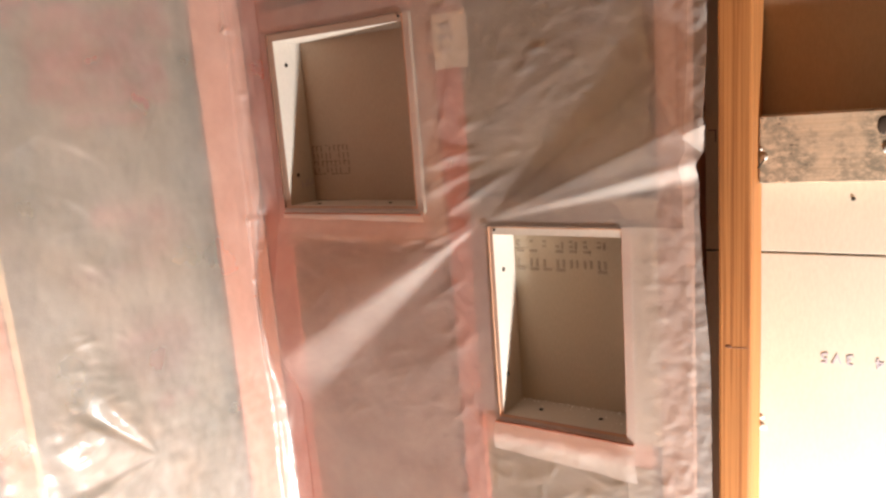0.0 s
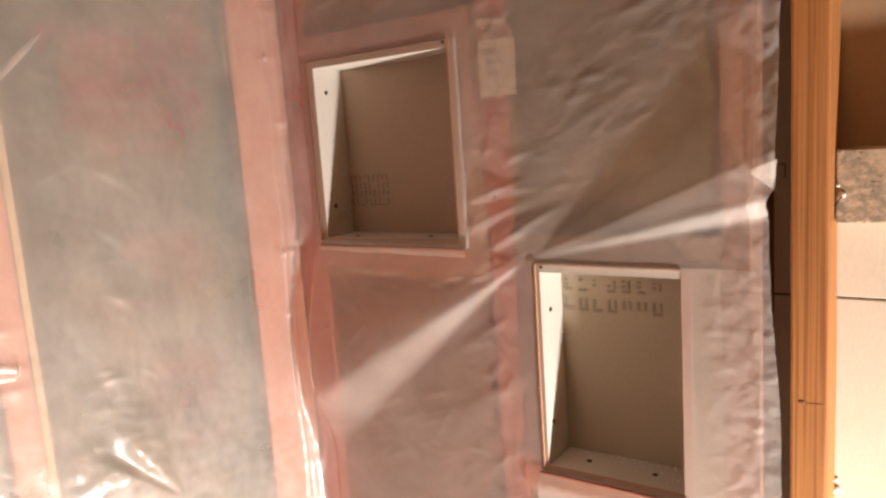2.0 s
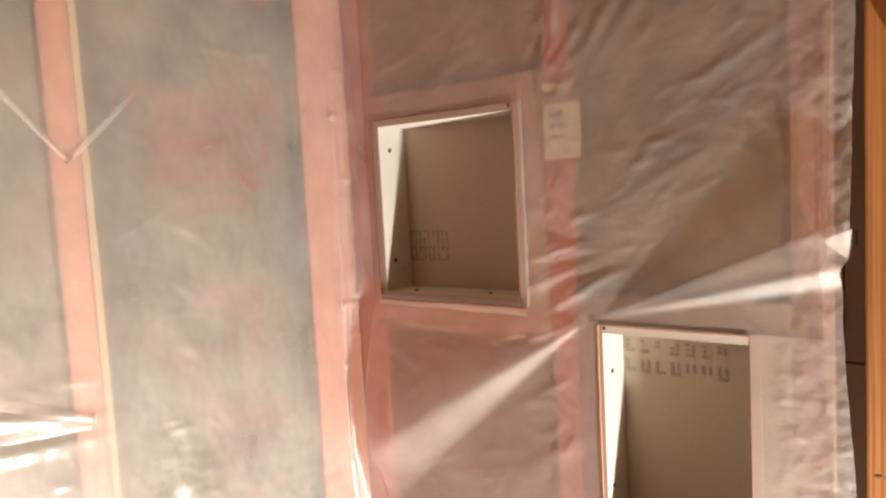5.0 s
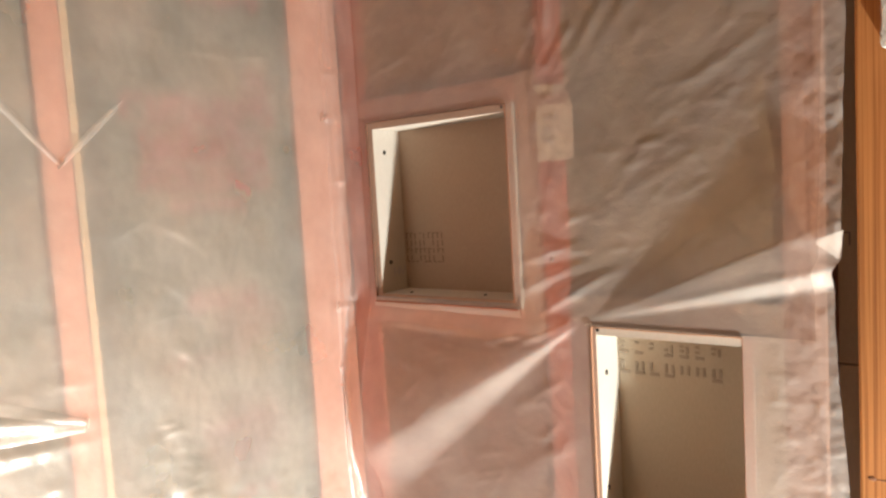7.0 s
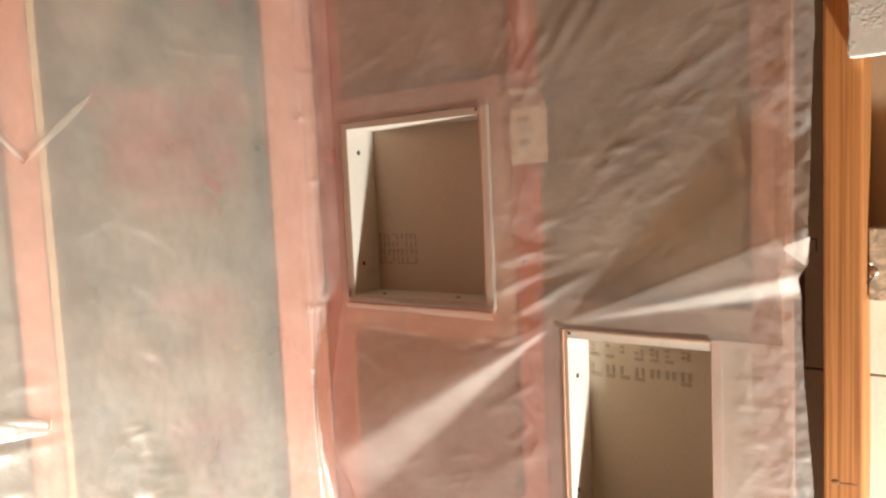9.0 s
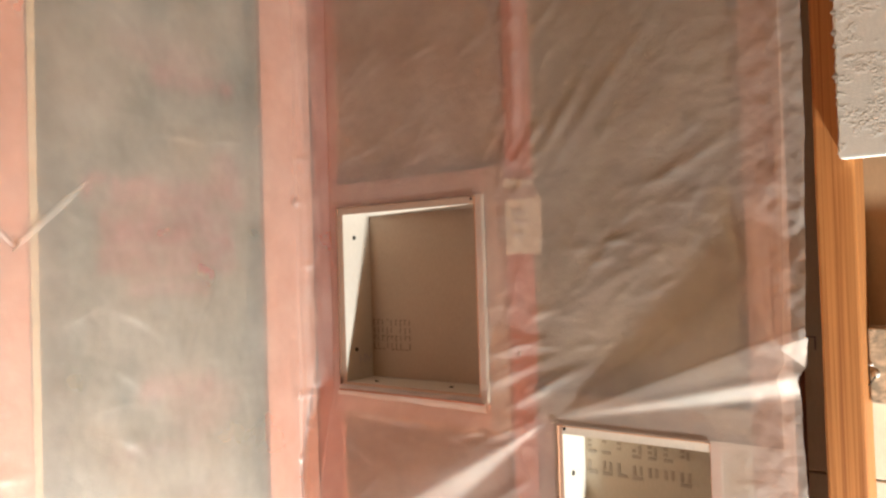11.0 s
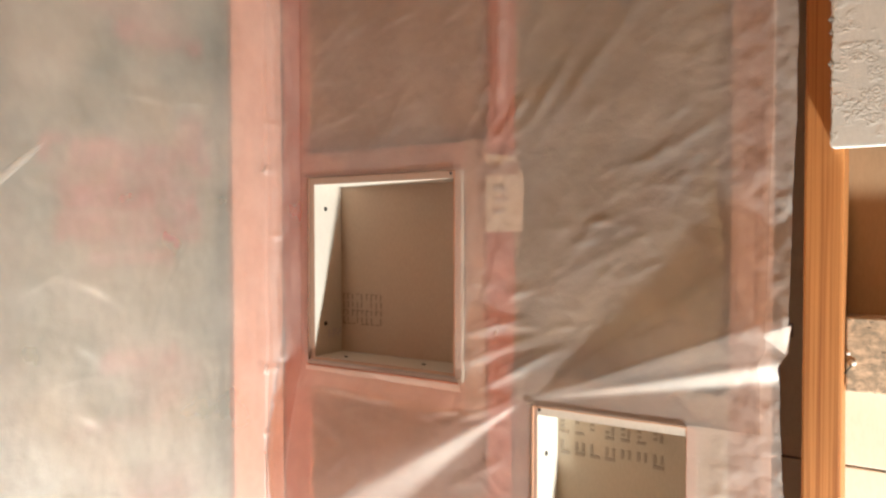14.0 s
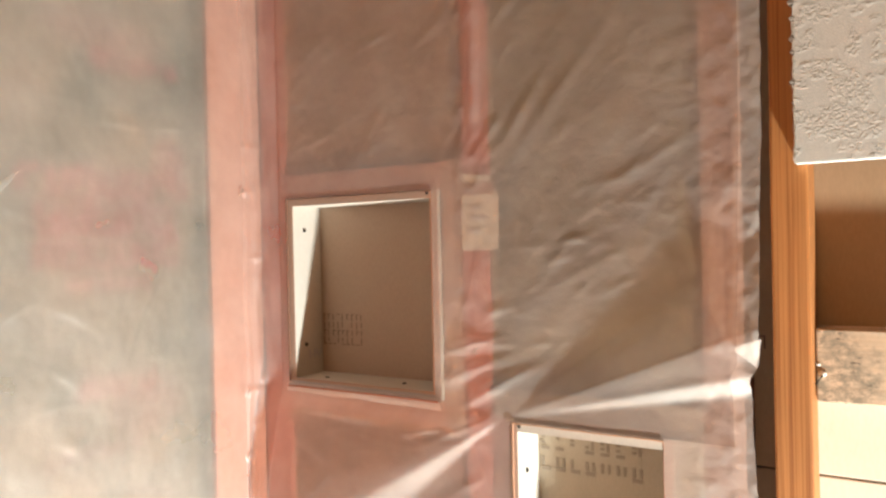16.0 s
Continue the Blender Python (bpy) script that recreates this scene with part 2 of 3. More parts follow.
# ---- setting: unseen floor, ceiling, closing walls, added to control bounced light ----
ROOM_X, ROOM_Y, TOP = 4.2, -4.0, 2.44
BACK = 0.089
WEST = -0.445
for nm, b, mat, lab, cat in (
    ("floor", (WEST - 0.2, ROOM_X + 0.1, ROOM_Y - 0.1, 0.2, -0.03, 0.0), SUBFLOOR, "unseen dark brown floor, added to tint the bounced light", "floor"),
    ("ceiling", (WEST - 0.2, ROOM_X + 0.1, ROOM_Y - 0.1, 0.2, TOP, TOP + 0.015), CEIL_BROWN, "unseen dark brown ceiling, added to tint the bounced light", "ceiling"),
    ("wall_south", (WEST - 0.2, ROOM_X + 0.1, ROOM_Y - 0.1, ROOM_Y, 0.0, TOP), FAR_BROWN, "unseen brown closing wall across the room, tints the bounce", "wall"),
    ("wall_east", (ROOM_X, ROOM_X + 0.1, ROOM_Y, 0.2, 0.0, TOP), FAR_BROWN, "unseen brown closing wall at the room's end, tints the bounce", "wall"),
):
    ob = mesh_object(nm, box_bm(*b, bevel=0), mat)
    tagged(ob, lab, cat, kind="structure")

JOINT = 1.352
wall_north = thing("wall_north", "back side of gypsum board behind the open studs", "wall", kind="structure")
part("panel", box_bm(WEST - 0.1, ROOM_X, BACK, BACK + 0.0127, 0.0, JOINT - 0.0012, 0.0012), BACK_PAPER, wall_north)
part("panel", box_bm(WEST - 0.1, 0.3505, BACK, BACK + 0.0127, JOINT + 0.0012, TOP, 0.0012), BACK_PAPER, wall_north)
part("panel", box_bm(0.3515, ROOM_X, BACK, BACK + 0.0127, JOINT + 0.0012, 1.4890, 0.0012), BACK_PAPER, wall_north)
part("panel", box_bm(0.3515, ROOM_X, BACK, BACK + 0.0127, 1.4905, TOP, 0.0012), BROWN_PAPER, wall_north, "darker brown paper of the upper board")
part("backing", box_bm(WEST - 0.1, ROOM_X, BACK + 0.014, BACK + 0.03, 0.0, TOP, 0), INK, wall_north, "dark gap behind the board joint")
wall_west = thing("wall_west", "dark sheathing board behind the insulated side wall", "wall", kind="structure")
part("panel", box_bm(WEST - 0.105, WEST - 0.092, ROOM_Y, 0.088, 0.0, TOP, 0.001), SHEATHING, wall_west)


# ---- framing ----
def stud(x0, x1, y0, y1, z0, z1, mat, label, seed, name="wall_stud", group="studs of the framed walls", category="stud", ease=0.0):
    ob = mesh_object(name, grain_box(x0, x1, y0, y1, z0, z1, ease or (0.003 if mat is FIR else 0.001), seed), mat)
    return tagged(ob, label, category, group)


P0, P1 = 0.038, TOP - 0.038
for nm, b in (("bottom_plate", (WEST - 0.09, ROOM_X, 0.0, 0.089, 0.0, P0)), ("top_plate", (WEST - 0.09, ROOM_X, 0.0, 0.089, P1, TOP))):
    tagged(mesh_object(nm, grain_box(*b, 0.003, 3), PLATE), "fir plate lying flat under or over the studs", "framing plate")
for nm, b in (("bottom_plate", (WEST - 0.089, WEST, ROOM_Y, -0.001, 0.0, P0)), ("top_plate", (WEST - 0.089, WEST, ROOM_Y, -0.001, P1, TOP))):
    tagged(mesh_object(nm, grain_box(*b, 0.003, 4), PLATE), "fir plate of the insulated side wall", "framing plate")

bare = stud(0.3320, 0.3700, 0.0, 0.088, P0, P1, FIR, "bare orange fir stud beside the plastic sheet", 1)
stud(0.2560, 0.3000, 0.007, 0.088, P0, P1, FIR_TAN, "fir stud seen through the plastic sheet edge", 2)
stud(-0.060, -0.022, 0.004, 0.088, P0, P1, FIR_STRIP, "fir stud between the two wall niches", 3)
stud(-0.0965, -0.0615, 0.006, 0.088, 1.373, 1.756, FIR_PEACH, "short fir trimmer beside the upper niche", 4, "niche_trimmer", "niche framing", "framing")
stud(-0.4466, -0.391, 0.004, 0.088, P0, P1, FIR_STRIP, "fir stud in the corner behind the plastic", 5)
stud(-0.3900, -0.0975, 0.004, 0.088, 1.7160, 1.754, FIR_RED_X, "fir header over the upper niche", 6, "niche_header", "niche framing", "framing")
stud(-0.390, -0.0975, 0.004, 0.088, 1.373, 1.4120, FIR_RED_X, "fir sill under the upper niche", 7, "niche_sill", "niche framing", "framing")
# header added, and the next trimmer paled, to stand for light on the film
stud(-0.0210, 0.2555, 0.006, 0.088, 1.3985, 1.4360, LIT_TRIM_X, "added header over the lower niche, paled for lit plastic", 44, "niche_header", "niche framing", "framing")
stud(0.2228, 0.2555, 0.003, 0.088, 1.0915, 1.398, LIT_TRIM, "short fir trimmer beside the lower niche, paled for lit plastic", 40, "niche_trimmer", "niche framing", "framing")
stud(-0.0210, 0.0060, 0.006, 0.088, 1.0915, 1.398, FIR_SALMON, "short fir trimmer beside the lower niche", 42, "niche_trimmer", "niche framing", "framing")
stud(-0.021, 0.250, 0.012, 0.088, 1.050, 1.0900, FIR_RED_X, "fir sill under the lower niche", 8, "niche_sill", "niche framing", "framing")
for x in (0.738, 1.144, 1.550, 1.956, 2.362, 2.768, 3.174, 3.58, 3.986):
    stud(x, x + 0.038, 0.0, 0.088, P0, P1, FIR, "bare orange fir stud of the open wall", 9 + x)
for i, y in enumerate((-0.482, -0.888, -1.294, -1.700, -2.106, -2.512, -2.918, -3.324, -3.73)):
    stud(WEST - 0.088, WEST - 0.001, y - 0.019, y + 0.019, P0, P1, FIR_SALMON, "fir stud of the insulated wall behind plastic", 20 + i, ease=0.005)
stud(WEST - 0.088, WEST - 0.002, -0.1045, 0.0030, P0, P1, FIR_SALMON, "wide fir stud at the wall corner behind plastic", 30, ease=0.004)

knot_bm = bmesh.new()
bmesh.ops.create_uvsphere(knot_bm, u_segments=14, v_segments=8, radius=1, matrix=Matrix.Translation((0.3440, -0.0002, 1.247)) @ Matrix.Diagonal((0.0042, 0.0005, 0.0026, 1)))
bmesh.ops.create_uvsphere(knot_bm, u_segments=14, v_segments=8, radius=1, matrix=Matrix.Translation((0.3560, 0.0000, 1.2465)) @ Matrix.Rotation(radians(-4), 4, "Y") @ Matrix.Diagonal((0.0120, 0.0004, 0.0012, 1)))
part("knot", knot_bm, plain("knot_wood", (0.20, 0.075, 0.028), 0.6), bare, "small dark knot", True)

block = thing("blocking", "weathered flat wood blocking with dark mould stains", "blocking")
part("board", grain_box(0.3710, 0.7375, 0.051, 0.0885, 1.4470, 1.5305, 0.002, 41), BLOCK, block)
hole = bmesh.new()
bmesh.ops.create_uvsphere(hole, u_segments=16, v_segments=8, radius=1, matrix=Matrix.Translation((0.5020, 0.0512, 1.512)) @ Matrix.Diagonal((0.007, 0.0014, 0.011, 1)))
part("knot", hole, plain("block_knot", (0.045, 0.03, 0.02), 0.7), block, "dark knot at the board's edge", True)


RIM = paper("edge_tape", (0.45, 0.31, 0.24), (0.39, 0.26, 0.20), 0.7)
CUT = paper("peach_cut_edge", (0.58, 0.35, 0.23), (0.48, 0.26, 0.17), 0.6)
CUT_DARK = paper("brown_cut_edge", (0.24, 0.135, 0.09), (0.17, 0.09, 0.06), 0.7)
CUT_SILL = paper("reddish_cut_edge", (0.46, 0.19, 0.13), (0.30, 0.11, 0.07), 0.6)


# ---- gypsum board niches ----
def opening(x0, x1, z0, z1):
    """The hole cut in the plastic sheet in front of a niche."""
    upper_one = z1 > 1.5
    return x0 + (0.0015 if upper_one else 0.0065), x1 - (0.0090 if upper_one else 0.0112), z0 + 0.0085, z1 - 0.0015


def wavy(bm, axis):
    """A hand-cut edge, slightly uneven along one axis."""
    for v in bm.verts:
        v.co[axis] += 0.0007 * noise.noise(Vector((v.co.x * 60, 0, v.co.z * 60)))
    return bm


def niche(x0, x1, z0, z1, back, screws, label, board, cut):
    """A five-sided gypsum board box set flush in the wall."""
    n = thing("wall_niche", label, "niche", "gypsum board niches in the wall")
    w = 0.0127
    f = -0.002
    part("side_panel", box_bm(x0, x0 + w, f, back, z0, z1, 0.001), IVORY, n, "ivory side board with a lit edge")
    part("side_panel", box_bm(x1 - w, x1, f, back, z0, z1, 0.001), IVORY, n)
    part("top_panel", box_bm(x0 + w + 0.0005, x1 - w - 0.0005, f + 0.001, back, z1 - w, z1, 0.001), IVORY, n)
    part("bottom_panel", box_bm(x0 + w + 0.0005, x1 - w - 0.0005, f + 0.001, back, z0, z0 + w, 0.001), IVORY, n)
    part("back_panel", box_bm(x0, x1, back + 0.0006, back + 0.0125, z0, z1, 0.001), board, n, "brown paper back board")
    e = 0.0124
    # the lower niche's lit top edge is painted in as ivory; right strips are peach
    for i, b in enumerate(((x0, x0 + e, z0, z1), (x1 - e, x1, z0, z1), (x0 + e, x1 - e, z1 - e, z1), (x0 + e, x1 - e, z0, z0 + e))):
        part("edge_strip", box_bm(b[0], b[1], f - 0.0009, f - 0.0001, b[2], b[3], 0), IVORY if i == 2 and cut is CUT else FIR_PEACH if i == 1 else RIM, n, "strip over the cut edge, tone set by side")
    hx0, hx1, hz0, hz1 = opening(x0, x1, z0, z1)
    left = grain_box(hx0 - 0.0006, hx0 + 0.0009, f - 0.0036, f - 0.0012, z0 + 0.008, hz1, 0, 3, 0.012)
    over = grain_box(hx0, hx1, f - 0.0036, f - 0.0012, hz1 - 0.0006, hz1 + 0.0007, 0, 4, 0.012)
    part("cut_edge", wavy(left, 0), cut, n, "thin cut edge of the plastic and paper")
    part("cut_edge", wavy(over, 2), cut, n, "thin cut edge of the plastic and paper")
    sill = grain_box(x0, x1 - 0.002, f - 0.0065, f - 0.001, z0 - 0.0010, z0 + 0.0014, 0.0004, 5, 0.012)
    part("cut_edge", wavy(sill, 2), CUT_SILL, n, "thin reddish cut edge of the sill")
    for c, a in screws:
        part("screw", screw_bm(c, a, 0.0026 if a[1] else 0.0038), STEEL, n, "dark screw head")
    return n


N1 = (-0.3850, -0.0985, 1.4130, 1.7145)
N2 = (0.0065, 0.2225, 1.0910, 1.3965)
upper = niche(*N1, 0.064, [((-0.3715, 0.024, 1.664), (1, 0, 0)), ((-0.3715, 0.023, 1.476), (1, 0, 0)), ((-0.325, 0.018, 1.4265), (0, 0, 1)), ((-0.182, 0.028, 1.4265), (0, 0, 1)),
                          ((-0.1150, -0.003, 1.709), (0, -1, 0))], "upper niche of bare gypsum board, empty and shadowed", NICHE_PAPER, CUT_DARK)
lower = niche(*N2, 0.066, [((0.0200, 0.025, 1.325), (1, 0, 0)), ((0.0200, 0.018, 1.161), (1, 0, 0)), ((0.066, 0.032, 1.1045), (0, 0, 1)), ((0.161, 0.032, 1.1045), (0, 0, 1)),
                          ((0.022, -0.003, 1.391), (0, -1, 0))], "lower niche of bare gypsum board, empty and shadowed", GREY_PAPER, CUT)


def ink_bars(parent, x0, z0, columns, rows, pitch, bar, y, mat, skip=()):
    """Unreadable dotted stamp: rows of short bars."""
    for r in range(rows):
        for c in range(columns):
            if (r, c) in skip:
                continue
            h = bar[1] * (0.8 + 0.4 * random.random())
            x = x0 + c * pitch[0] + random.uniform(-0.0006, 0.0006)
            z = z0 - r * pitch[1]
            part("print_mark", box_bm(x, x + bar[0], y - 0.0003, y + 0.0004, z - h, z, 0), mat, parent)


ink_bars(upper, -0.3700, 1.523, 9, 4, (0.0098, 0.0130), (0.0022, 0.0095), 0.0646, INK_BROWN, {(0, 3), (1, 5), (3, 7), (3, 2)})
ink_bars(upper, -0.3700, 1.5235, 8, 1, (0.0098, 0.01), (0.0060, 0.0016), 0.0646, INK_BROWN, {(0, 2), (0, 4)})
ink_bars(upper, -0.3700, 1.4960, 8, 1, (0.0098, 0.01), (0.0065, 0.0016), 0.0646, INK_BROWN, {(0, 1), (0, 6)})
ink_bars(upper, -0.3700, 1.4740, 8, 1, (0.0098, 0.01), (0.0065, 0.0018), 0.0646, INK_BROWN, {(0, 3)})
for c in range(7):
    x = 0.0235 + c * 0.0215
    # a cut-off upper line of dashes, and under it bold open stamps: sides and a thick foot
    for z, w, h, keep in ((1.3735, 0.0125, 0.0018, c % 3 != 1), (1.3635, 0.0055, 0.0034, c != 3), (1.3565, 0.0055, 0.0034, c != 1), (1.3490, 0.0120, 0.0040, c not in (2, 6))):
        if keep:
            part("print_mark", box_bm(x, x + w, 0.0655, 0.0662, z - h, z, 0), INK_FADED, lower)
    if c in (3, 4, 6):
        part("print_mark", box_bm(x + 0.0085, x + 0.0120, 0.0655, 0.0662, 1.3510, 1.3620, 0), INK_FADED, lower)
    for k, (dx, w, z, h) in enumerate(((0.0, 0.0040, 1.3345, 0.0125), (0.0095, 0.0035, 1.3345, 0.0120), (0.0, 0.0135, 1.3205, 0.0045))):
        if (c, k) not in ((0, 1), (2, 1), (4, 2), (5, 2)):
            part("print_mark", box_bm(x + dx, x + dx + w, 0.0655, 0.0662, z - h, z, 0), INK_FADED, lower)

for k in range(6):
    part("print_mark", box_bm(-0.3725, -0.3718, 0.030 + k * 0.0055, 0.0325 + k * 0.0055, 1.452 + 0.004 * (k % 2), 1.466 - 0.006 * (k % 3 == 1), 0), INK_PALE, upper)
crumbs = bmesh.new()
rc = random.Random(3)
for _ in range(60):
    back_row = rc.random() < 0.75
    q = (rc.uniform(0.022, 0.205), rc.uniform(0.056, 0.0645) if back_row else rc.uniform(0.01, 0.055), 1.1044)
    bmesh.ops.create_icosphere(crumbs, subdivisions=1, radius=rc.uniform(0.0006, 0.0017), matrix=Matrix.Translation(q) @ Matrix.Rotation(rc.uniform(0, 3), 4, "Z") @ Matrix.Diagonal((1.3, 0.8, 0.7, 1)))
tagged(mesh_object("gypsum_crumbs", crumbs, GYPSUM), "white gypsum crumbs along the niche floor", "debris", kind="stuff")

# printed code on the back of the board, standing on its head
for body, x, z in (("3V5", 0.4800, 1.2205), ("54", 0.5260, 1.2195)):
    cu = bpy.data.curves.new("printed_code", "FONT")
    cu.body, cu.size, cu.extrude, cu.space_character, cu.offset = body, 0.0205, 0.0002, 1.3, 0.0002
    cu.materials.append(INK_PALE)
    tx = new("printed_code", cu)
    tx.matrix_basis = Matrix.Translation((x, BACK - 0.0005, z)) @ Matrix.Rotation(radians(90), 4, "X") @ Matrix.Rotation(radians(180), 4, "Z")
    tx.parent = wall_north
part("pencil_mark", box_bm(0.3036, 0.3136, BACK - 0.0006, BACK - 0.0002, 1.5133, 1.5151, 0), INK, wall_north, "dark pencil stroke")
part("pencil_mark", box_bm(0.3116, 0.3136, BACK - 0.0006, BACK - 0.0002, 1.4983, 1.5133, 0), INK, wall_north, "dark pencil stroke")
for c in ((0.473, BACK - 0.0008, 1.422),):
    part("screw_tip", screw_bm(c, (0, -1, 0), 0.0024), STEEL, wall_north, "dark screw point")


# ---- textured wall board over the bare stud ----
def torn_panel():
    """A cut piece of finished wall board: ragged paper edge, raised splatter texture."""
    p = thing("wall_board", "cream splatter-textured wall board with a torn edge", "wall board")
    x0, x1, z0, z1, yf, yb = 0.3575, ROOM_X, 1.7135, TOP, -0.0130, -0.0006
    bm = bmesh.new()
    n = 150
    rows = []
    for i in range(n + 1):
        z = z0 + (z1 - z0) * i / n
        e = 0.0022 * noise.noise(Vector((3, 0, z * 60))) + 0.0018 * noise.noise(Vector((9, 0, z * 190)))
        ring = [(x0 + e, yf), (x0 + e * 0.4 + 0.003, yb), (x1, yb), (x1, yf)]
        rows.append([bm.verts.new((x, y, z + (0.0010 * noise.noise(Vector((x * 80, y * 50, 1))) if i == 0 else 0))) for x, y in ring])
    for a, b in zip(rows, rows[1:]):
        for k in range(4):
            bm.faces.new((a[k], a[(k + 1) % 4], b[(k + 1) % 4], b[k]))
    bm.faces.new(rows[0][::-1])
    bm.faces.new(rows[-1])
    bmesh.ops.recalc_face_normals(bm, faces=bm.faces)
    part("board", bm, GYPSUM, p)
    # painted face with raised splatter, as a fine sheet in front of the core
    fx0, fx1, fz0, fz1 = x0 + 0.0012, 0.62, z0 + 0.0018, 2.02
    nx, nz = 410, 480
    verts, faces = [], []
    for j in range(nz + 1):
        z = fz0 + (fz1 - fz0) * j / nz
        for i in range(nx + 1):
            x = fx0 + (fx1 - fx0) * i / nx
            patch = noise.noise(Vector((x * 27 + z * 6, 8.0, z * 30)))
            bend = noise.noise_vector(Vector((x * 160, 5.0, z * 160))) * 0.003
            worm = abs(noise.noise(Vector(((x + bend[0]) * 340, 2.0, (z + bend[2]) * 340))))
            h = max(0.0, 1 - worm * 2.7) * smooth_step(-0.10, 0.10, 0.8 * patch + 0.55 * noise.noise(Vector((x * 100, 3.0, z * 100))))
            h *= 0.8 + 0.5 * noise.noise(Vector((x * 260, 1.0, z * 260)))
            ragged = 0.0016 * noise.noise(Vector((3, 0, z * 90))) + 0.0010 * noise.noise(Vector((3, 4, z * 300))) if i == 0 else 0
            verts.append((x + ragged, yf - 0.0007 - 0.0004 * h, z + (0.0008 * noise.noise(Vector((x * 120, 0, 0))) if j == 0 else 0)))
    for j in range(nz):
        for i in range(nx):
            k = j * (nx + 1) + i
            faces.append((k, k + 1, k + nx + 2, k + nx + 1))
    me = bpy.data.meshes.new("painted_face")
    me.from_pydata(verts, [], faces)
    me.materials.append(PAINT_TEX)
    me.shade_smooth()
    f = new("painted_face", me)
    f.parent = p
    tagged(f, "cream paint with raised splatter texture")
    # frayed paper along the torn edge
    for z, s in ((1.885, 0.006), (1.868, 0.0045), (1.846, 0.005), (1.832, 0.004), (1.800, 0.005), (1.778, 0.003), (1.930, 0.004)):
        bm = bmesh.new()
        vs = [bm.verts.new((x0 + 0.002 + dx * s, yf - 0.0002 + dy * s, z + dz * s)) for dx, dy, dz in ((0, 0, -1), (-0.7, 0.2, -0.5), (-1.1, 0.1, 0.2), (-0.5, -0.1, 0.8), (0, 0, 1), (0.1, -0.25, 0))]
        for k in range(4):
            bm.faces.new((vs[k], vs[k + 1], vs[5]))
        bmesh.ops.solidify(bm, geom=bm.faces[:], thickness=0.0004)
        part("paper_tatter", bm, IVORY, p, "frayed paper tatter")
    return p


PAINT_TEX = paper("textured_paint", (0.67, 0.645, 0.60), (0.63, 0.60, 0.555), 0.65, 0.15)
torn_panel()


# ---- insulation ----
def printed_lines(rows, seed):
    """Blurred rows of bold unreadable print: strokes (y, z, half width, half height, strength)."""
    rnd = random.Random(seed)
    strokes = []
    for z, tall, y0, y1, force in rows:
        y = y0
        while y < y1:
            w = rnd.uniform(0.55, 0.85) * tall
            up = rnd.choice((0, 0, 0.35, -0.35)) * tall
            strokes.append((y, z, 0.0060, tall / 2, force))
            if rnd.random() < 0.8:
                strokes.append((y + w, z + up / 2, 0.0060, (tall + abs(up)) / 2, force))
            strokes.append((y + w / 2, z + rnd.choice((-0.42, 0, 0.42)) * tall, w / 2, 0.0060, force))
            if rnd.random() < 0.5:
                strokes.append((y + w / 2, z + rnd.choice((-0.42, 0.42)) * tall, w / 2, 0.0060, force))
            y += w + rnd.uniform(0.010, 0.016)
    return strokes


def batt(y0, y1, seed, strokes=(), stains=()):
    """A faced batt: pillowed front, tucked in along both studs, with worn printing."""
    b = thing("insulation_batt", "faced fibreglass batt with faded red printing", "insulation", "batts between the studs")
    bm = bmesh.new()
    ny = max(26, int((y1 - y0) / 0.0028)) if strokes else 30
    zs = spaced(P0 + 0.002, 1.0, 0.03) + spaced(1.0, 2.02, 0.0034 if strokes else 0.02) + spaced(2.02, P1 - 0.002, 0.03) + [P1 - 0.002]
    grid = []
    for z in zs:
        row = []
        for i in range(ny + 1):
            y = y0 + (y1 - y0) * i / ny
            tuck = smooth_step(0, 0.042, y - y0) * smooth_step(0.010, 0.034, y1 - y)
            rise = 0.018 * (1 - smooth_step(0.0, 0.012, y1 - y))
            w = 0.0035 * noise.noise(Vector((y * 11, z * 7, seed))) + 0.0014 * noise.noise(Vector((y * 30, z * 20, seed)))
            w += 0.004 * (1 - abs(noise.noise(Vector((y * 7 + z * 3, z * 4, seed + 5))))) ** 5
            row.append(bm.verts.new((WEST - 0.030 + 0.0205 * tuck + rise + w * tuck, y, z)))
        grid.append(row)
    for a, c in zip(grid, grid[1:]):
        for i in range(ny):
            bm.faces.new((a[i], a[i + 1], c[i + 1], c[i]))
    bmesh.ops.solidify(bm, geom=bm.faces[:], thickness=0.045)
    ink = bm.verts.layers.float.new("ink")
    bands = {}
    for q in strokes:
        for k in range(int((q[1] - q[3] - 0.006) // 0.01), int((q[1] + q[3] + 0.006) // 0.01) + 1):
            bands.setdefault(k, []).append(q)
    for v in bm.verts:
        y, z = v.co.y, v.co.z
        f = 0.0
        for sy, sz, hy, hz, force in bands.get(int(z // 0.01), ()):
            f = max(f, force * (1 - smooth_step(-0.005, 0.005, abs(y - sy) - hy)) * (1 - smooth_step(-0.005, 0.005, abs(z - sz) - hz)))
        for sy, sz, hy, hz, force in stains:
            f = max(f, force * max(0.0, 1 - ((y - sy) / hy) ** 2 - ((z - sz) / hz) ** 2) ** 0.7)
        if f:
            v[ink] = f * (0.6 + 0.4 * smooth_step(-0.25, 0.2, noise.noise(Vector((y * 34, z * 40, seed + 2)))))
    part("facing", bm, KRAFT, b, smooth=True)
    part("flange", grain_box(WEST - 0.004, WEST - 0.0012, y0 - 0.0105, y0 - 0.001, P0, P1, 0.0005, 51), FLANGE, b, "pale paper flange stapled along a stud")
    return b


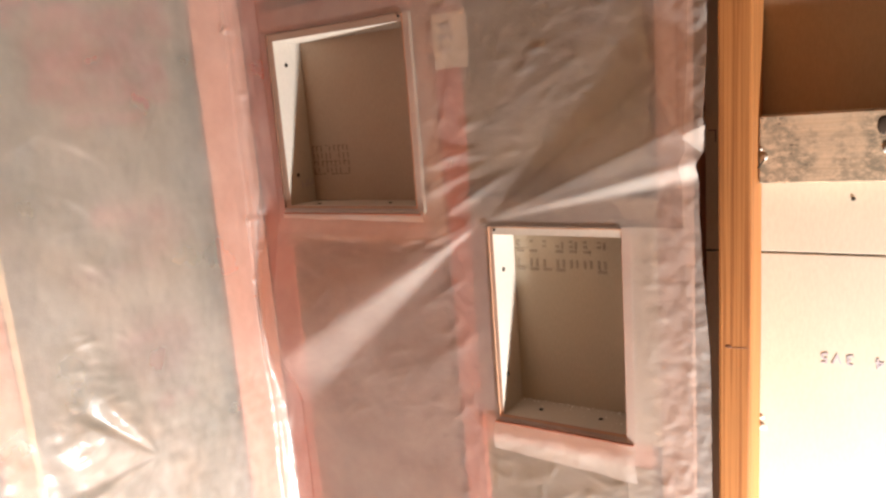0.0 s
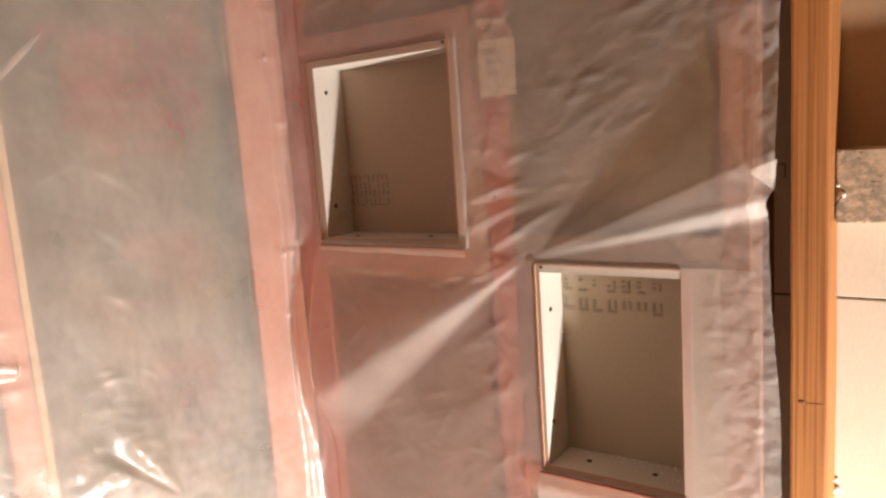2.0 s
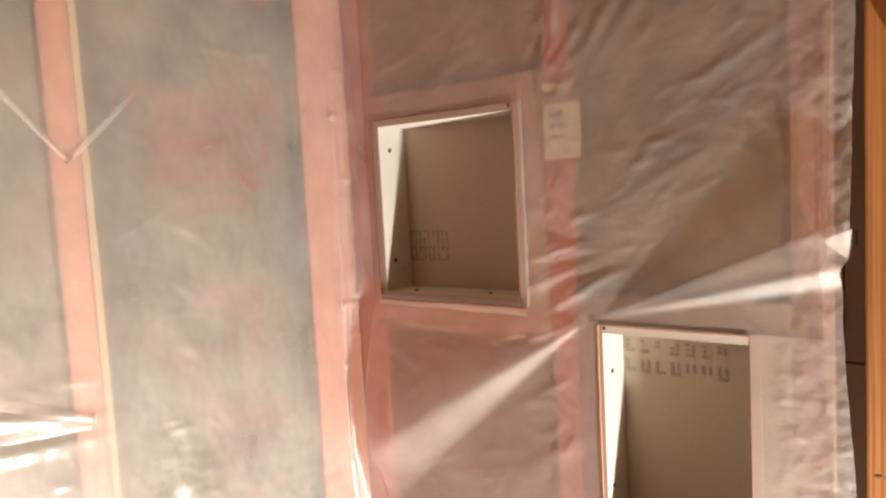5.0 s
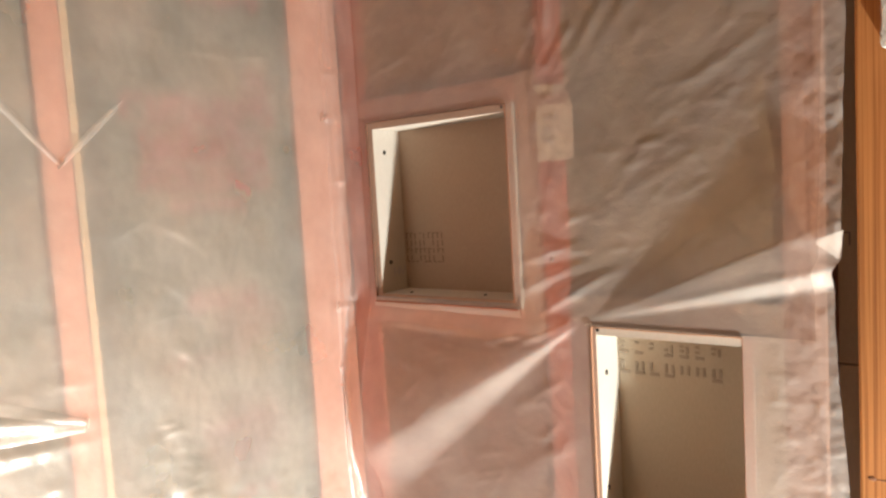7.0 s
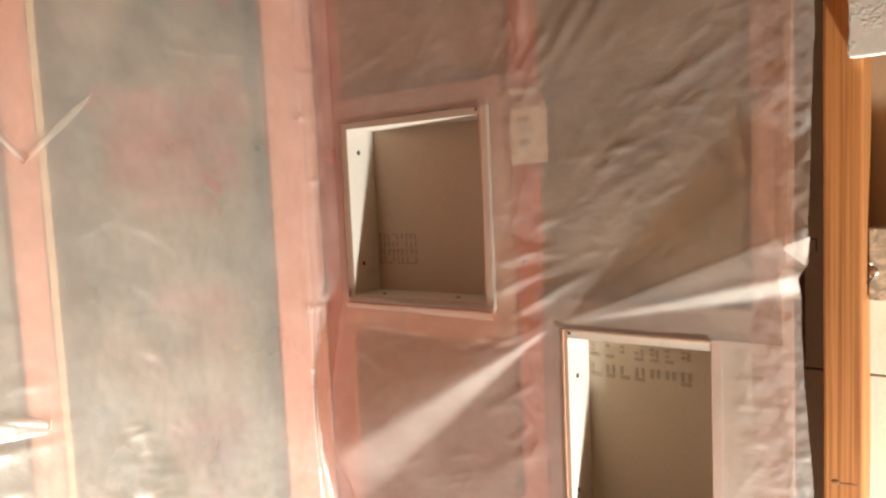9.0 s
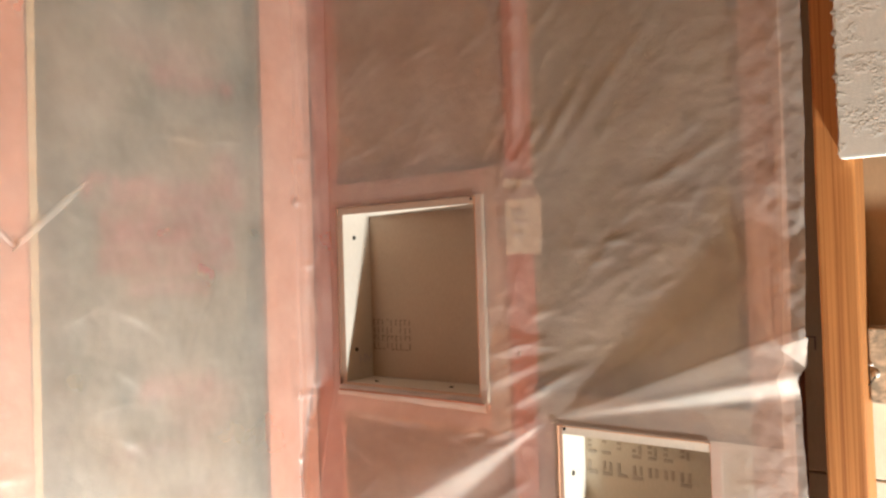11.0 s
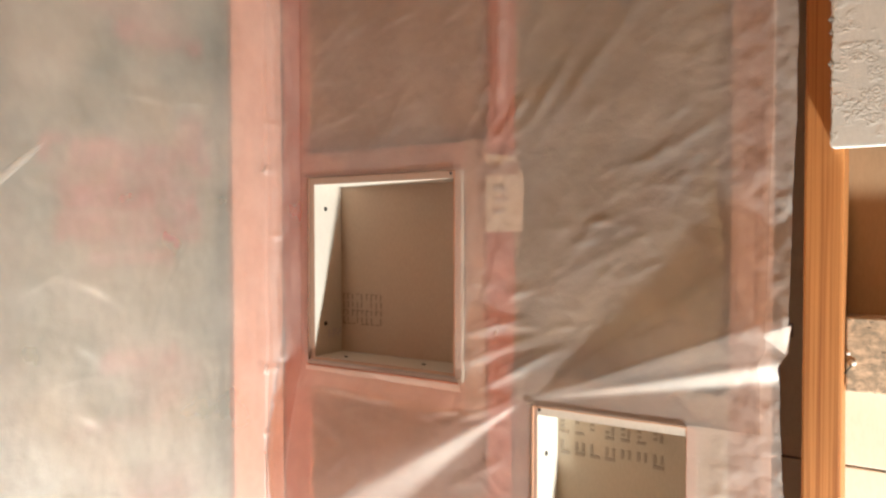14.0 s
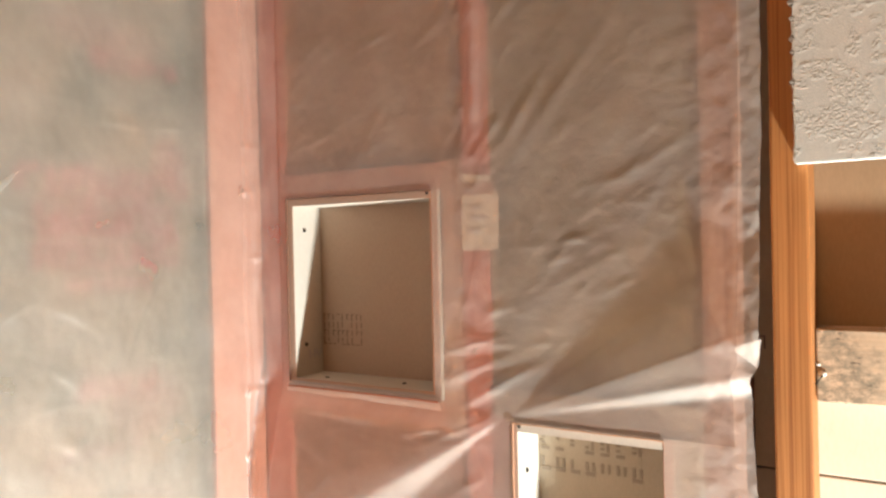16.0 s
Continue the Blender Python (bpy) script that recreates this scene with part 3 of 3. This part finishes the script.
PRINT = printed_lines(((1.897, 0.022, -0.29, -0.17, 0.75), (1.728, 0.034, -0.39, -0.16, 0.75), (1.679, 0.038, -0.365, -0.17, 0.8), (1.632, 0.034, -0.37, -0.17, 0.75), (1.592, 0.016, -0.33, -0.21, 0.6),
                       (1.452, 0.024, -0.315, -0.20, 0.6), (1.372, 0.014, -0.36, -0.22, 0.35), (1.262, 0.016, -0.31, -0.20, 0.5), (1.150, 0.018, -0.26, -0.19, 0.45)), 8)
batt(-0.452, -0.1050, 1.0, PRINT, ((-0.175, 1.755, 0.035, 0.05, 0.6), (-0.27, 1.69, 0.12, 0.07, 0.4), (-0.24, 1.24, 0.09, 0.07, 0.32), (-0.22, 1.42, 0.07, 0.05, 0.3), (-0.27, 1.93, 0.10, 0.03, 0.3)))
batt(-0.868, -0.5015, 2.0)
batt(-1.274, -0.908, 3.0)


def loose_fill(x0, x1, z0, z1, seed, front=0.026, mat=None, words="matted pink glass wool behind the plastic sheet"):
    """Unfaced pink glass wool, matted and uneven, filling a stud bay."""
    bm = bmesh.new()
    nx, nz = 44, max(8, int((z1 - z0) / 0.012))
    grid = []
    for j in range(nz + 1):
        z = z0 + (z1 - z0) * j / nz
        row = []
        for i in range(nx + 1):
            x = x0 + (x1 - x0) * i / nx
            w = 0.004 * noise.noise(Vector((x * 18, z * 14, seed))) + 0.002 * noise.noise(Vector((x * 60, z * 50, seed)))
            row.append(bm.verts.new((x, front - w, z)))
        grid.append(row)
    for a, c in zip(grid, grid[1:]):
        for i in range(nx):
            bm.faces.new((a[i], a[i + 1], c[i + 1], c[i]))
    bmesh.ops.solidify(bm, geom=bm.faces[:], thickness=-0.048)
    ob = mesh_object("glass_wool", bm, mat or PINK, True)
    return tagged(ob, words, "insulation", "wool between the studs")


loose_fill(-0.3908, -0.0615, P0 + 0.002, 1.372, 1.0, 0.0075)
loose_fill(-0.3908, -0.0615, 1.757, P1 - 0.002, 2.0, 0.0085, BROWN_WOOL, "matted brown glass wool behind the plastic sheet")
loose_fill(-0.0205, 0.2495, P0 + 0.002, 1.048, 3.0, 0.013, TAN_WOOL, "matted tan glass wool behind the plastic sheet")
loose_fill(-0.0205, 0.2558, 1.437, P1 - 0.002, 4.0, 0.013, TAN_WOOL, "matted tan glass wool behind the plastic sheet")


# ---- plastic sheet ----
PINCH = (0.0, 1.400)


class Creases:
    """Short sharp wrinkles, each steep on its lower flank, found by cell."""

    def scatter(self, patches, seed):
        rnd = random.Random(seed)
        self.cells = {}
        for count, a0, a1, b0, b1, ang, spread, ln, wd, am in patches:
            for _ in range(count):
                self.put(rnd.uniform(a0, a1), rnd.uniform(b0, b1), rnd.gauss(ang, spread), ln * rnd.uniform(0.5, 1.4), wd * rnd.uniform(0.6, 1.4), am * rnd.uniform(0.35, 1.3))
        return self

    def put(self, a, b, ang, ln, wd, am):
        c = (a, b, math.cos(radians(ang)), math.sin(radians(ang)), ln, wd, am)
        reach = max(1.4 * ln, 5 * wd)
        for i in range(int((a - reach) // 0.03), int((a + reach) // 0.03) + 1):
            for j in range(int((b - reach) // 0.03), int((b + reach) // 0.03) + 1):
                self.cells.setdefault((i, j), []).append(c)

    def at(self, a, b):
        h = 0.0
        for ca, cb, co, si, ln, wd, am in self.cells.get((int(a // 0.03), int(b // 0.03)), ()):
            u, v = (a - ca) * co + (b - cb) * si, -(a - ca) * si + (b - cb) * co
            v += 0.10 * u * u / ln
            w = wd * (2.3 if v > 0 else 0.8)
            h += am * math.exp(-2 * (u / ln) ** 2 - (v / w) ** 2)
        return h


# count, from and to along the wall, from and to in height, lean, its spread, length, width, depth
MAIN_CREASES = Creases().scatter((
    (26, 0.00, 0.16, 1.74, 2.00, 50, 12, 0.036, 0.0050, 0.0010),
    (30, 0.02, 0.17, 1.50, 1.68, 20, 16, 0.026, 0.0042, 0.0015),
    (50, 0.12, 0.27, 1.62, 1.98, 36, 24, 0.020, 0.0032, 0.0010),
    (26, 0.10, 0.26, 1.56, 1.72, 18, 22, 0.020, 0.0032, 0.0015),
    (170, 0.275, 0.324, 1.50, 2.02, 55, 28, 0.014, 0.0028, 0.0010),
    (110, 0.235, 0.318, 1.02, 1.40, 8, 24, 0.020, 0.0032, 0.0007),
    (60, 0.285, 0.318, 1.02, 1.42, 40, 40, 0.012, 0.0026, 0.0010),
    (44, -0.30, -0.02, 1.06, 1.30, 32, 14, 0.034, 0.0050, 0.0014),
    (16, -0.36, -0.22, 1.28, 1.37, -8, 16, 0.034, 0.0050, 0.0014),
    (16, -0.36, -0.10, 1.78, 1.98, 22, 16, 0.045, 0.0065, 0.0012),
    (14, -0.08, 0.00, 1.72, 1.80, 50, 14, 0.026, 0.0045, 0.0022),
    (16, -0.09, 0.02, 1.42, 1.56, 20, 12, 0.030, 0.0042, 0.0024),
    (30, 0.00, 0.30, 0.98, 1.05, 25, 25, 0.030, 0.0040, 0.0018),
    (14, -0.39, -0.08, 1.36, 1.405, -4, 10, 0.034, 0.0036, 0.0018),
), 11)
SIDE_CREASES = Creases().scatter((
    (34, -0.42, -0.31, 1.06, 1.21, -12, 22, 0.022, 0.0040, 0.0022),
    (16, -0.40, -0.30, 1.18, 1.30, -18, 16, 0.020, 0.0036, 0.0016),
    (40, -0.42, -0.17, 1.24, 1.62, -8, 26, 0.030, 0.0050, 0.0009),
    (22, -0.42, -0.17, 1.62, 1.98, -10, 24, 0.036, 0.0055, 0.0008),
    (18, -0.60, -0.50, 1.22, 1.46, -12, 24, 0.024, 0.0040, 0.0016),
), 12)
for row in ((-0.400, 1.568, 30, 0.030, 0.007, 0.0034), (-0.335, 1.556, -28, 0.060, 0.007, 0.0026), (-0.340, 1.474, -45, 0.032, 0.006, 0.0030), (-0.338, 1.387, -36, 0.030, 0.006, 0.0034),
            (-0.265, 1.808, -1, 0.050, 0.0040, 0.0022), (-0.180, 1.811, 6, 0.035, 0.0035, 0.0022), (-0.225, 1.56, 62, 0.10, 0.0030, 0.0010)):
    SIDE_CREASES.put(*row)


def main_relief(x, z):
    """How far the sheet stands out from the main wall."""
    dx, dz = x - PINCH[0], z - PINCH[1]
    r = math.hypot(dx, dz)
    a = math.degrees(math.atan2(dz, dx))
    h = 0.0
    # taut fold towards the sheet's free edge
    if dx > 0:
        g = (0.80 * smooth_step(10.4, 15.4, a) + 0.20 * smooth_step(16.0, 24.0, a)) * (1 - min(1.0, max(0.0, (a - 23.2) / 14))) ** 1.2
        h += g * min(r, 0.34) * 0.074
    # taut fold down towards the corner, soft on both flanks
    b = a % 360
    g = (1 - smooth_step(211.0, 222.5, b)) * smooth_step(172, 211.5, b)
    h += g * min(r, 0.45) * 0.140 * (1 - smooth_step(0.36, 0.62, r))
    # upright pleat over the stud, gathered at a staple
    if z > 1.775:
        wide = 0.006 + 0.03 * (z - 1.775)
        h += 0.005 * smooth_step(1.775, 1.83, z) * math.exp(-((x + 0.036) / wide) ** 2)
    # short pleats beside the upper niche
    for (px, pz, ang, ln, wd, am) in ((-0.060, 1.456, 22, 0.09, 0.007, 0.0046), (-0.03, 1.428, 28, 0.06, 0.006, 0.0046), (-0.065, 1.492, 16, 0.06, 0.007, 0.0036), (-0.01, 1.446, 24, 0.08, 0.006, 0.0032), (-0.055, 1.384, 25, 0.07, 0.006, 0.0036), (-0.11, 1.375, 14, 0.06, 0.006, 0.0028),
                                      (-0.30, 1.383, -6, 0.14, 0.010, 0.0030), (-0.32, 1.330, -22, 0.08, 0.010, 0.0020), (-0.06, 1.20, 35, 0.12, 0.014, 0.0022), (-0.03, 1.765, 48, 0.06, 0.007, 0.0018),
                                      (0.12, 1.60, 25, 0.08, 0.009, 0.0013), (0.09, 1.83, 50, 0.12, 0.010, 0.0018), (0.03, 1.80, 55, 0.10, 0.009, 0.0018), (0.20, 1.73, 30, 0.09, 0.008, 0.0014)):
        ca, sa = math.cos(radians(ang)), math.sin(radians(ang))
        u, v = (x - px) * ca + (z - pz) * sa, -(x - px) * sa + (z - pz) * ca
        h += am * math.exp(-(u / ln) ** 2 * 2 - (v / wd) ** 2)
    # diagonal drag lines and crinkles
    ca, sa = math.cos(radians(38)), math.sin(radians(38))
    u, v = x * ca + z * sa, -x * sa + z * ca
    loose = smooth_step(-0.02, 0.10, x) * smooth_step(1.40, 1.56, z) * 0.7 + 0.75
    h += loose * 0.0002 * noise.noise(Vector((u * 9, v * 34, 2.0)))
    loose *= 0.2 + 0.8 * smooth_step(-0.25, 0.35, noise.noise(Vector((x * 5, 1.0, z * 5))))
    fold = noise.noise_vector(Vector((x * 6, 3.0, z * 6))) * 0.05
    u, v = u + fold[0], v + fold[1]
    h += (0.62 - 0.17 * smooth_step(0.0, 0.04, x) * smooth_step(1.48, 1.54, z)) * MAIN_CREASES.at(x, z)
    h += loose * 0.00015 * (1 - abs(noise.noise(Vector((u * 15, v * 24, 6.0))))) ** 5
    h += loose * 0.0003 * (1 - abs(noise.noise(Vector((u * 34, v * 48, 16.0))))) ** 6
    h += 0.0011 * noise.noise(Vector((x * 13, z * 11, 4.0)))
    edge = smooth_step(0.225, 0.30, x)
    h += (0.0004 + 0.0005 * edge) * noise.noise(Vector((x * 55, z * 48, 9.0)))
    h += 0.0007 * edge * (1 - abs(noise.noise(Vector((x * 38 + z * 9, z * 26, 11.0))))) ** 4
    h += (0.0002 + 0.0003 * edge) * noise.noise(Vector((x * 130, z * 120, 3.0)))
    strip = math.exp(-((x + 0.045) / 0.028) ** 2)
    h += strip * 0.0016 * (1 - abs(noise.noise(Vector((x * 34, z * 22, 41.0))))) ** 4
    under = math.exp(-((z - 1.375) / 0.022) ** 2) * (1 - smooth_step(-0.06, 0.0, x))
    h += under * 0.0022 * (1 - abs(noise.noise(Vector((x * 9, z * 48, 43.0))))) ** 4
    # held down round the two boxes
    for x0, x1, z0, z1 in (N1, N2):
        d = math.hypot(max(x0 - x, 0, x - x1), max(z0 - z, 0, z - z1))
        h *= 0.12 + 0.88 * smooth_step(0.0, 0.035, d)
    return h


def side_relief(y, z):
    """How far the sheet stands out from the insulated side wall."""
    h = 0.0035 * noise.noise(Vector((y * 9, z * 6, 12.0))) + 0.0012 * noise.noise(Vector((y * 26, z * 18, 15.0)))
    h += 0.0004 * noise.noise(Vector((y * 80, z * 60, 17.0)))
    h += 0.48 * SIDE_CREASES.at(y, z)
    for (py, pz, ang, ln, wd, am) in ((-0.557, 1.353, -14, 0.10, 0.010, 0.0045), (-0.555, 1.315, -5, 0.10, 0.009, 0.003)):
        ca, sa = math.cos(radians(ang)), math.sin(radians(ang))
        u, v = (y - py) * ca + (z - pz) * sa, -(y - py) * sa + (z - pz) * ca
        h += am * math.exp(-(u / ln) ** 2 * 2 - (v / wd) ** 2)
    # folds drawn together low on the wall
    dy, dz = y + 0.2825, z - 1.075
    r, b = math.hypot(dy, dz), math.degrees(math.atan2(dz, dy)) % 360
    g = 0.16 * (1 - smooth_step(141, 178, b)) * smooth_step(132, 139, b) + 0.11 * (1 - smooth_step(121, 133, b)) * smooth_step(96, 121, b)
    g += 0.09 * (1 - smooth_step(186, 200, b)) * smooth_step(176, 186, b) + 0.07 * (1 - smooth_step(216, 234, b)) * smooth_step(202, 216, b)
    h += 0.85 * g * min(r, 0.12) * (1 - smooth_step(0.10, 0.20, r)) * (0.8 + 0.4 * noise.noise(Vector((y * 30, z * 30, 3.0))))
    low = 1 - smooth_step(1.08, 1.28, z)
    h += low * 0.0016 * noise.noise(Vector((y * 40, z * 52, 21.0)))
    return h


def free_edge(z):
    """The sheet's ragged free edge on the main wall."""
    e = 0.3210 + 0.0012 * noise.noise(Vector((1, 1, z * 22))) + 0.0008 * noise.noise(Vector((5, 1, z * 140)))
    e -= 0.0105 * (1 - smooth_step(1.474, 1.500, z)) * smooth_step(1.20, 1.44, z)
    return e + 0.003 * (1 - smooth_step(1.08, 1.40, z)) + 0.004 * smooth_step(1.62, 1.80, z)


def plastic_sheet():
    sheet = thing("plastic_sheet", "wrinkled clear plastic vapour barrier stapled over the framing", "plastic sheet")
    holes = [opening(*n) for n in (N1, N2)]
    (ax0, ax1, az0, az1), (bx0, bx1, bz0, bz1) = holes
    zs = spaced(0.04, 0.90, 0.05)
    cuts = [0.90, bz0, bz1, az0, az1, 2.06]
    for a, b in zip(cuts, cuts[1:]):
        zs += spaced(a, b, 0.0032)
    zs += spaced(2.06, 2.40, 0.05) + [2.40]
    # plan of the sheet: along the side wall, across the corner, along the main wall
    cols = [("s", y) for y in spaced(-1.25, -0.62, 0.03) + spaced(-0.62, -0.045, 0.0035)]
    cols += [("c", k / 26) for k in range(26)]
    xcuts = [-0.398, ax0, ax1, bx0, bx1]
    for a, b in zip(xcuts, xcuts[1:]):
        cols += [("m", x) for x in spaced(a, b, 0.0032)]
    cols += [("e", k / 34) for k in range(35)]
    verts, faces = [], []
    for z in zs:
        for kind, v in cols:
            if kind == "s":
                verts.append((WEST + 0.004 + max(-0.002, side_relief(v, z)), v, z))
            elif kind == "c":
                bow = 0.008 * noise.noise(Vector((z * 7, v * 2.0, 31.0))) + 0.0022 * noise.noise(Vector((z * 26, v * 6, 33.0)))
                kink = (0.0030 + 0.003 * noise.noise(Vector((0, 4, z * 11)))) * math.exp(-((v - 0.10 - 0.05 * noise.noise(Vector((2, 0, z * 8)))) / 0.055) ** 2)
                kink += sum(0.55 * am * math.exp(-((z - cz) / 0.006) ** 2 - ((v - cv) / 0.16) ** 2) for cz, cv, am in ((1.726, 0.1, 0.008), (1.405, 0.15, 0.010), (1.412, 0.5, -0.005), (1.300, 0.1, 0.008), (1.800, 0.2, 0.006), (1.35, 0.4, 0.006), (1.62, 0.3, 0.005)))
                s = side_relief(-0.045, z) * (1 - v)
                m = main_relief(-0.398, z) * v
                pull = math.sin(math.pi * v)
                verts.append((WEST + 0.004 + s + 0.043 * v + (bow * pull + kink) * 0.6 - 0.010 * pull, -0.045 + 0.043 * v - m + 0.008 * pull - (bow * pull + kink) * 0.6, z))
            else:
                x = v if kind == "m" else bx1 + (free_edge(z) - bx1) * v
                verts.append((x, -0.0038 - max(-0.0030, main_relief(x, z)), z))
    nc = len(cols)
    flat = [x if k in ("m",) else (None if k != "e" else 1.0) for k, x in cols]
    for j in range(len(zs) - 1):
        zm = (zs[j] + zs[j + 1]) / 2
        for i in range(nc - 1):
            if flat[i] is not None:
                xm = flat[i] + 1e-4
                if any(x0 <= xm < x1 and z0 < zm < z1 for x0, x1, z0, z1 in holes):
                    continue
            k = j * nc + i
            faces.append((k, k + 1, k + nc + 1, k + nc))
    me = bpy.data.meshes.new("film")
    me.from_pydata(verts, [], faces)
    me.materials.append(POLY)
    me.materials.append(POLY_SIDE)
    me.materials.append(POLY_HEM)
    hem = nc - 35
    fold = sum(1 for k, _ in cols if k == "s")
    for p in me.polygons:
        col, z = p.vertices[0] % nc, verts[p.vertices[0]][2]
        if col < fold + 26:
            p.material_index = 1
        elif col >= hem + (0 if z < 1.3975 else 27):
            p.material_index = 2
    me.shade_smooth()
    f = new("film", me)
    f.parent = sheet
    return sheet


sheet = plastic_sheet()


def pleat(a, b, wide, seed):
    """A pinched double fold of the side sheet, running from a staple."""
    bm = bmesh.new()
    n = 24
    rows = []
    for i in range(n + 1):
        u = i / n
        y, z = a[0] + (b[0] - a[0]) * u, a[1] + (b[1] - a[1]) * u
        w = wide * (0.35 + 0.65 * u) * (1 - u ** 3) + 0.0006
        ny, nz = -(b[1] - a[1]), b[0] - a[0]
        ln = math.hypot(ny, nz)
        ny, nz = ny / ln, nz / ln
        row = []
        for k in range(7):
            v = k / 3 - 1
            h = 0.0012 * (1 - v * v) * (1 - u) ** 0.5 + 0.0004 * noise.noise(Vector((u * 8, v * 2, seed)))
            yy, zz = y + ny * w * v / 2, z + nz * w * v / 2
            row.append(bm.verts.new((WEST + 0.0052 + max(-0.002, side_relief(yy, zz)) + h, yy, zz)))
        rows.append(row)
    for p, q in zip(rows, rows[1:]):
        for k in range(6):
            bm.faces.new((p[k], p[k + 1], q[k + 1], q[k]))
    part("pleat", bm, POLY_FOLD, sheet, "milky pinched fold running from a staple", True)


pleat((-0.4825, 1.651), (-0.395, 1.735), 0.015, 1.0)
pleat((-0.4825, 1.651), (-0.590, 1.775), 0.015, 2.0)
pleat((-0.4840, 1.334), (-0.640, 1.405), 0.024, 3.0)
pleat((-0.4860, 1.325), (-0.640, 1.345), 0.018, 4.0)


def lip(x0, x1, z0, drop, out, seed, wild=1.0):
    """A cut flap of the sheet folded out over a niche's sill."""
    bm = bmesh.new()
    nx, nz = 60, 18
    grid = []
    for j in range(nz + 1):
        v = j / nz
        row = []
        for i in range(nx + 1):
            u = i / nx
            w = noise.noise(Vector((u * 7, v * 2, seed))) * 0.005 * v * wild + noise.noise(Vector((u * 20, v * 5, seed))) * 0.0015 * wild
            y = -0.004 - out * math.sin(min(1, v * 1.6) * math.pi / 2) * (1 - 0.35 * v) - w
            ragged = 0.006 * wild * noise.noise(Vector((u * 5, 3, seed))) * v
            row.append(bm.verts.new((x0 + (x1 - x0) * u + 0.004 * v * (u - 0.3), y, z0 + 0.003 - drop * v * (0.85 + 0.25 * u) + ragged)))
        grid.append(row)
    for a, b in zip(grid, grid[1:]):
        for i in range(nx):
            bm.faces.new((a[i], a[i + 1], b[i + 1], b[i]))
    part("flap", bm, POLY_HEM, sheet, "cut flap folded down under a niche", True)


lip(0.006, 0.2235, 1.0915, 0.052, 0.012, 2.0, 0.5)
lip(-0.386, -0.0985, 1.4145, 0.015, 0.006, 5.0, 0.2)

corner_bm = bmesh.new()
grid = []
for i in range(9):
    u = i / 8
    row = []
    for j in range(9):
        v = j / 8 * (1 - 0.85 * u)
        x, z = 0.3250 - 0.027 * u - 0.007 * v, 1.5270 - 0.011 * u - 0.033 * v
        row.append(corner_bm.verts.new((x, -0.0062 - main_relief(x, z) * 0.9 - 0.010 * (1 - v) * (1 - 0.6 * u) - 0.0008 * noise.noise(Vector((x * 90, 0, z * 90))), z)))
    grid.append(row)
for p, q in zip(grid, grid[1:]):
    for k in range(8):
        corner_bm.faces.new((p[k], p[k + 1], q[k + 1], q[k]))
part("folded_corner", corner_bm, POLY_HEM, sheet, "milky corner of the sheet folded back", True)

for c, a, tl in (((WEST + 0.0085, -0.4825, 1.651), (1, 0, 0), 50), ((WEST + 0.0095, -0.4825, 1.333), (1, 0, 0), 80), ((WEST + 0.010, -0.052, 1.726), (1, -0.5, 0), 60), ((WEST + 0.011, -0.052, 1.405), (1, -0.5, 0), 75),
                 ((0.010, -0.0045, 1.399), (0, -1, 0), 20), ((-0.040, -0.005, 1.49), (0, -1, 0), 70)):
    part("staple", staple_bm(c, a, 0.010, tl), STAPLE, sheet, "small wire staple")

tag_bm = bmesh.new()
outline = [(-0.0605, 1.626), (-0.0050, 1.627), (-0.0035, 1.700), (-0.0170, 1.7280), (-0.0605, 1.7330)]
near = [tag_bm.verts.new((x, 0.0012, z)) for x, z in outline]
far = [tag_bm.verts.new((x, 0.0022, z)) for x, z in outline]
tag_bm.faces.new(near)
tag_bm.faces.new(far[::-1])
for k in range(5):
    tag_bm.faces.new((near[k], far[k], far[(k + 1) % 5], near[(k + 1) % 5]))
bmesh.ops.recalc_face_normals(tag_bm, faces=tag_bm.faces)
tag = mesh_object("paper_label", tag_bm, LABEL)
tagged(tag, "small cream paper label under the plastic sheet", "label")
part("print_band", box_bm(-0.0600, -0.0095, 0.0002, 0.0010, 1.703, 1.7180, 0), FIR_TAN, tag, "tan band across the top")
for z, w in ((1.683, 0.020), (1.668, 0.026), (1.651, 0.018)):
    part("print_bar", box_bm(-0.048, -0.048 + w, 0.0002, 0.0010, z, z + 0.004, 0), INK_PALE, tag)


# ---- small scraps left on the blocking and stud ----
def scrap(x, y, z, s, seed):
    bm = bmesh.new()
    bmesh.ops.create_icosphere(bm, subdivisions=2, radius=s)
    for v in bm.verts:
        v.co *= 1 + 0.6 * noise.noise(v.co * (1.2 / s) + Vector((seed, 0, 0)))
        v.co.y *= 0.35
    bmesh.ops.transform(bm, matrix=Matrix.Translation((x, y, z)), verts=bm.verts)
    return tagged(mesh_object("plastic_scrap", bm, SCRAP, True), "torn white plastic scrap caught under a staple", "scrap", "scraps under old staples")


for x, y, z, s, seed in ((0.3765, 0.0495, 1.4790, 0.0042, 1), (0.3730, 0.0500, 1.4900, 0.0020, 2), (0.3725, BACK - 0.001, 1.106, 0.0050, 3), (0.3715, BACK - 0.001, 1.119, 0.0028, 4), (0.506, 0.050, 1.4850, 0.0040, 5)):
    scrap(x, y, z, s, seed)
tagged(mesh_object("staple", staple_bm((0.3735, 0.0490, 1.472), (0, -1, 0), 0.012, 55), STEEL), "bent dark staple in the blocking", "staple")
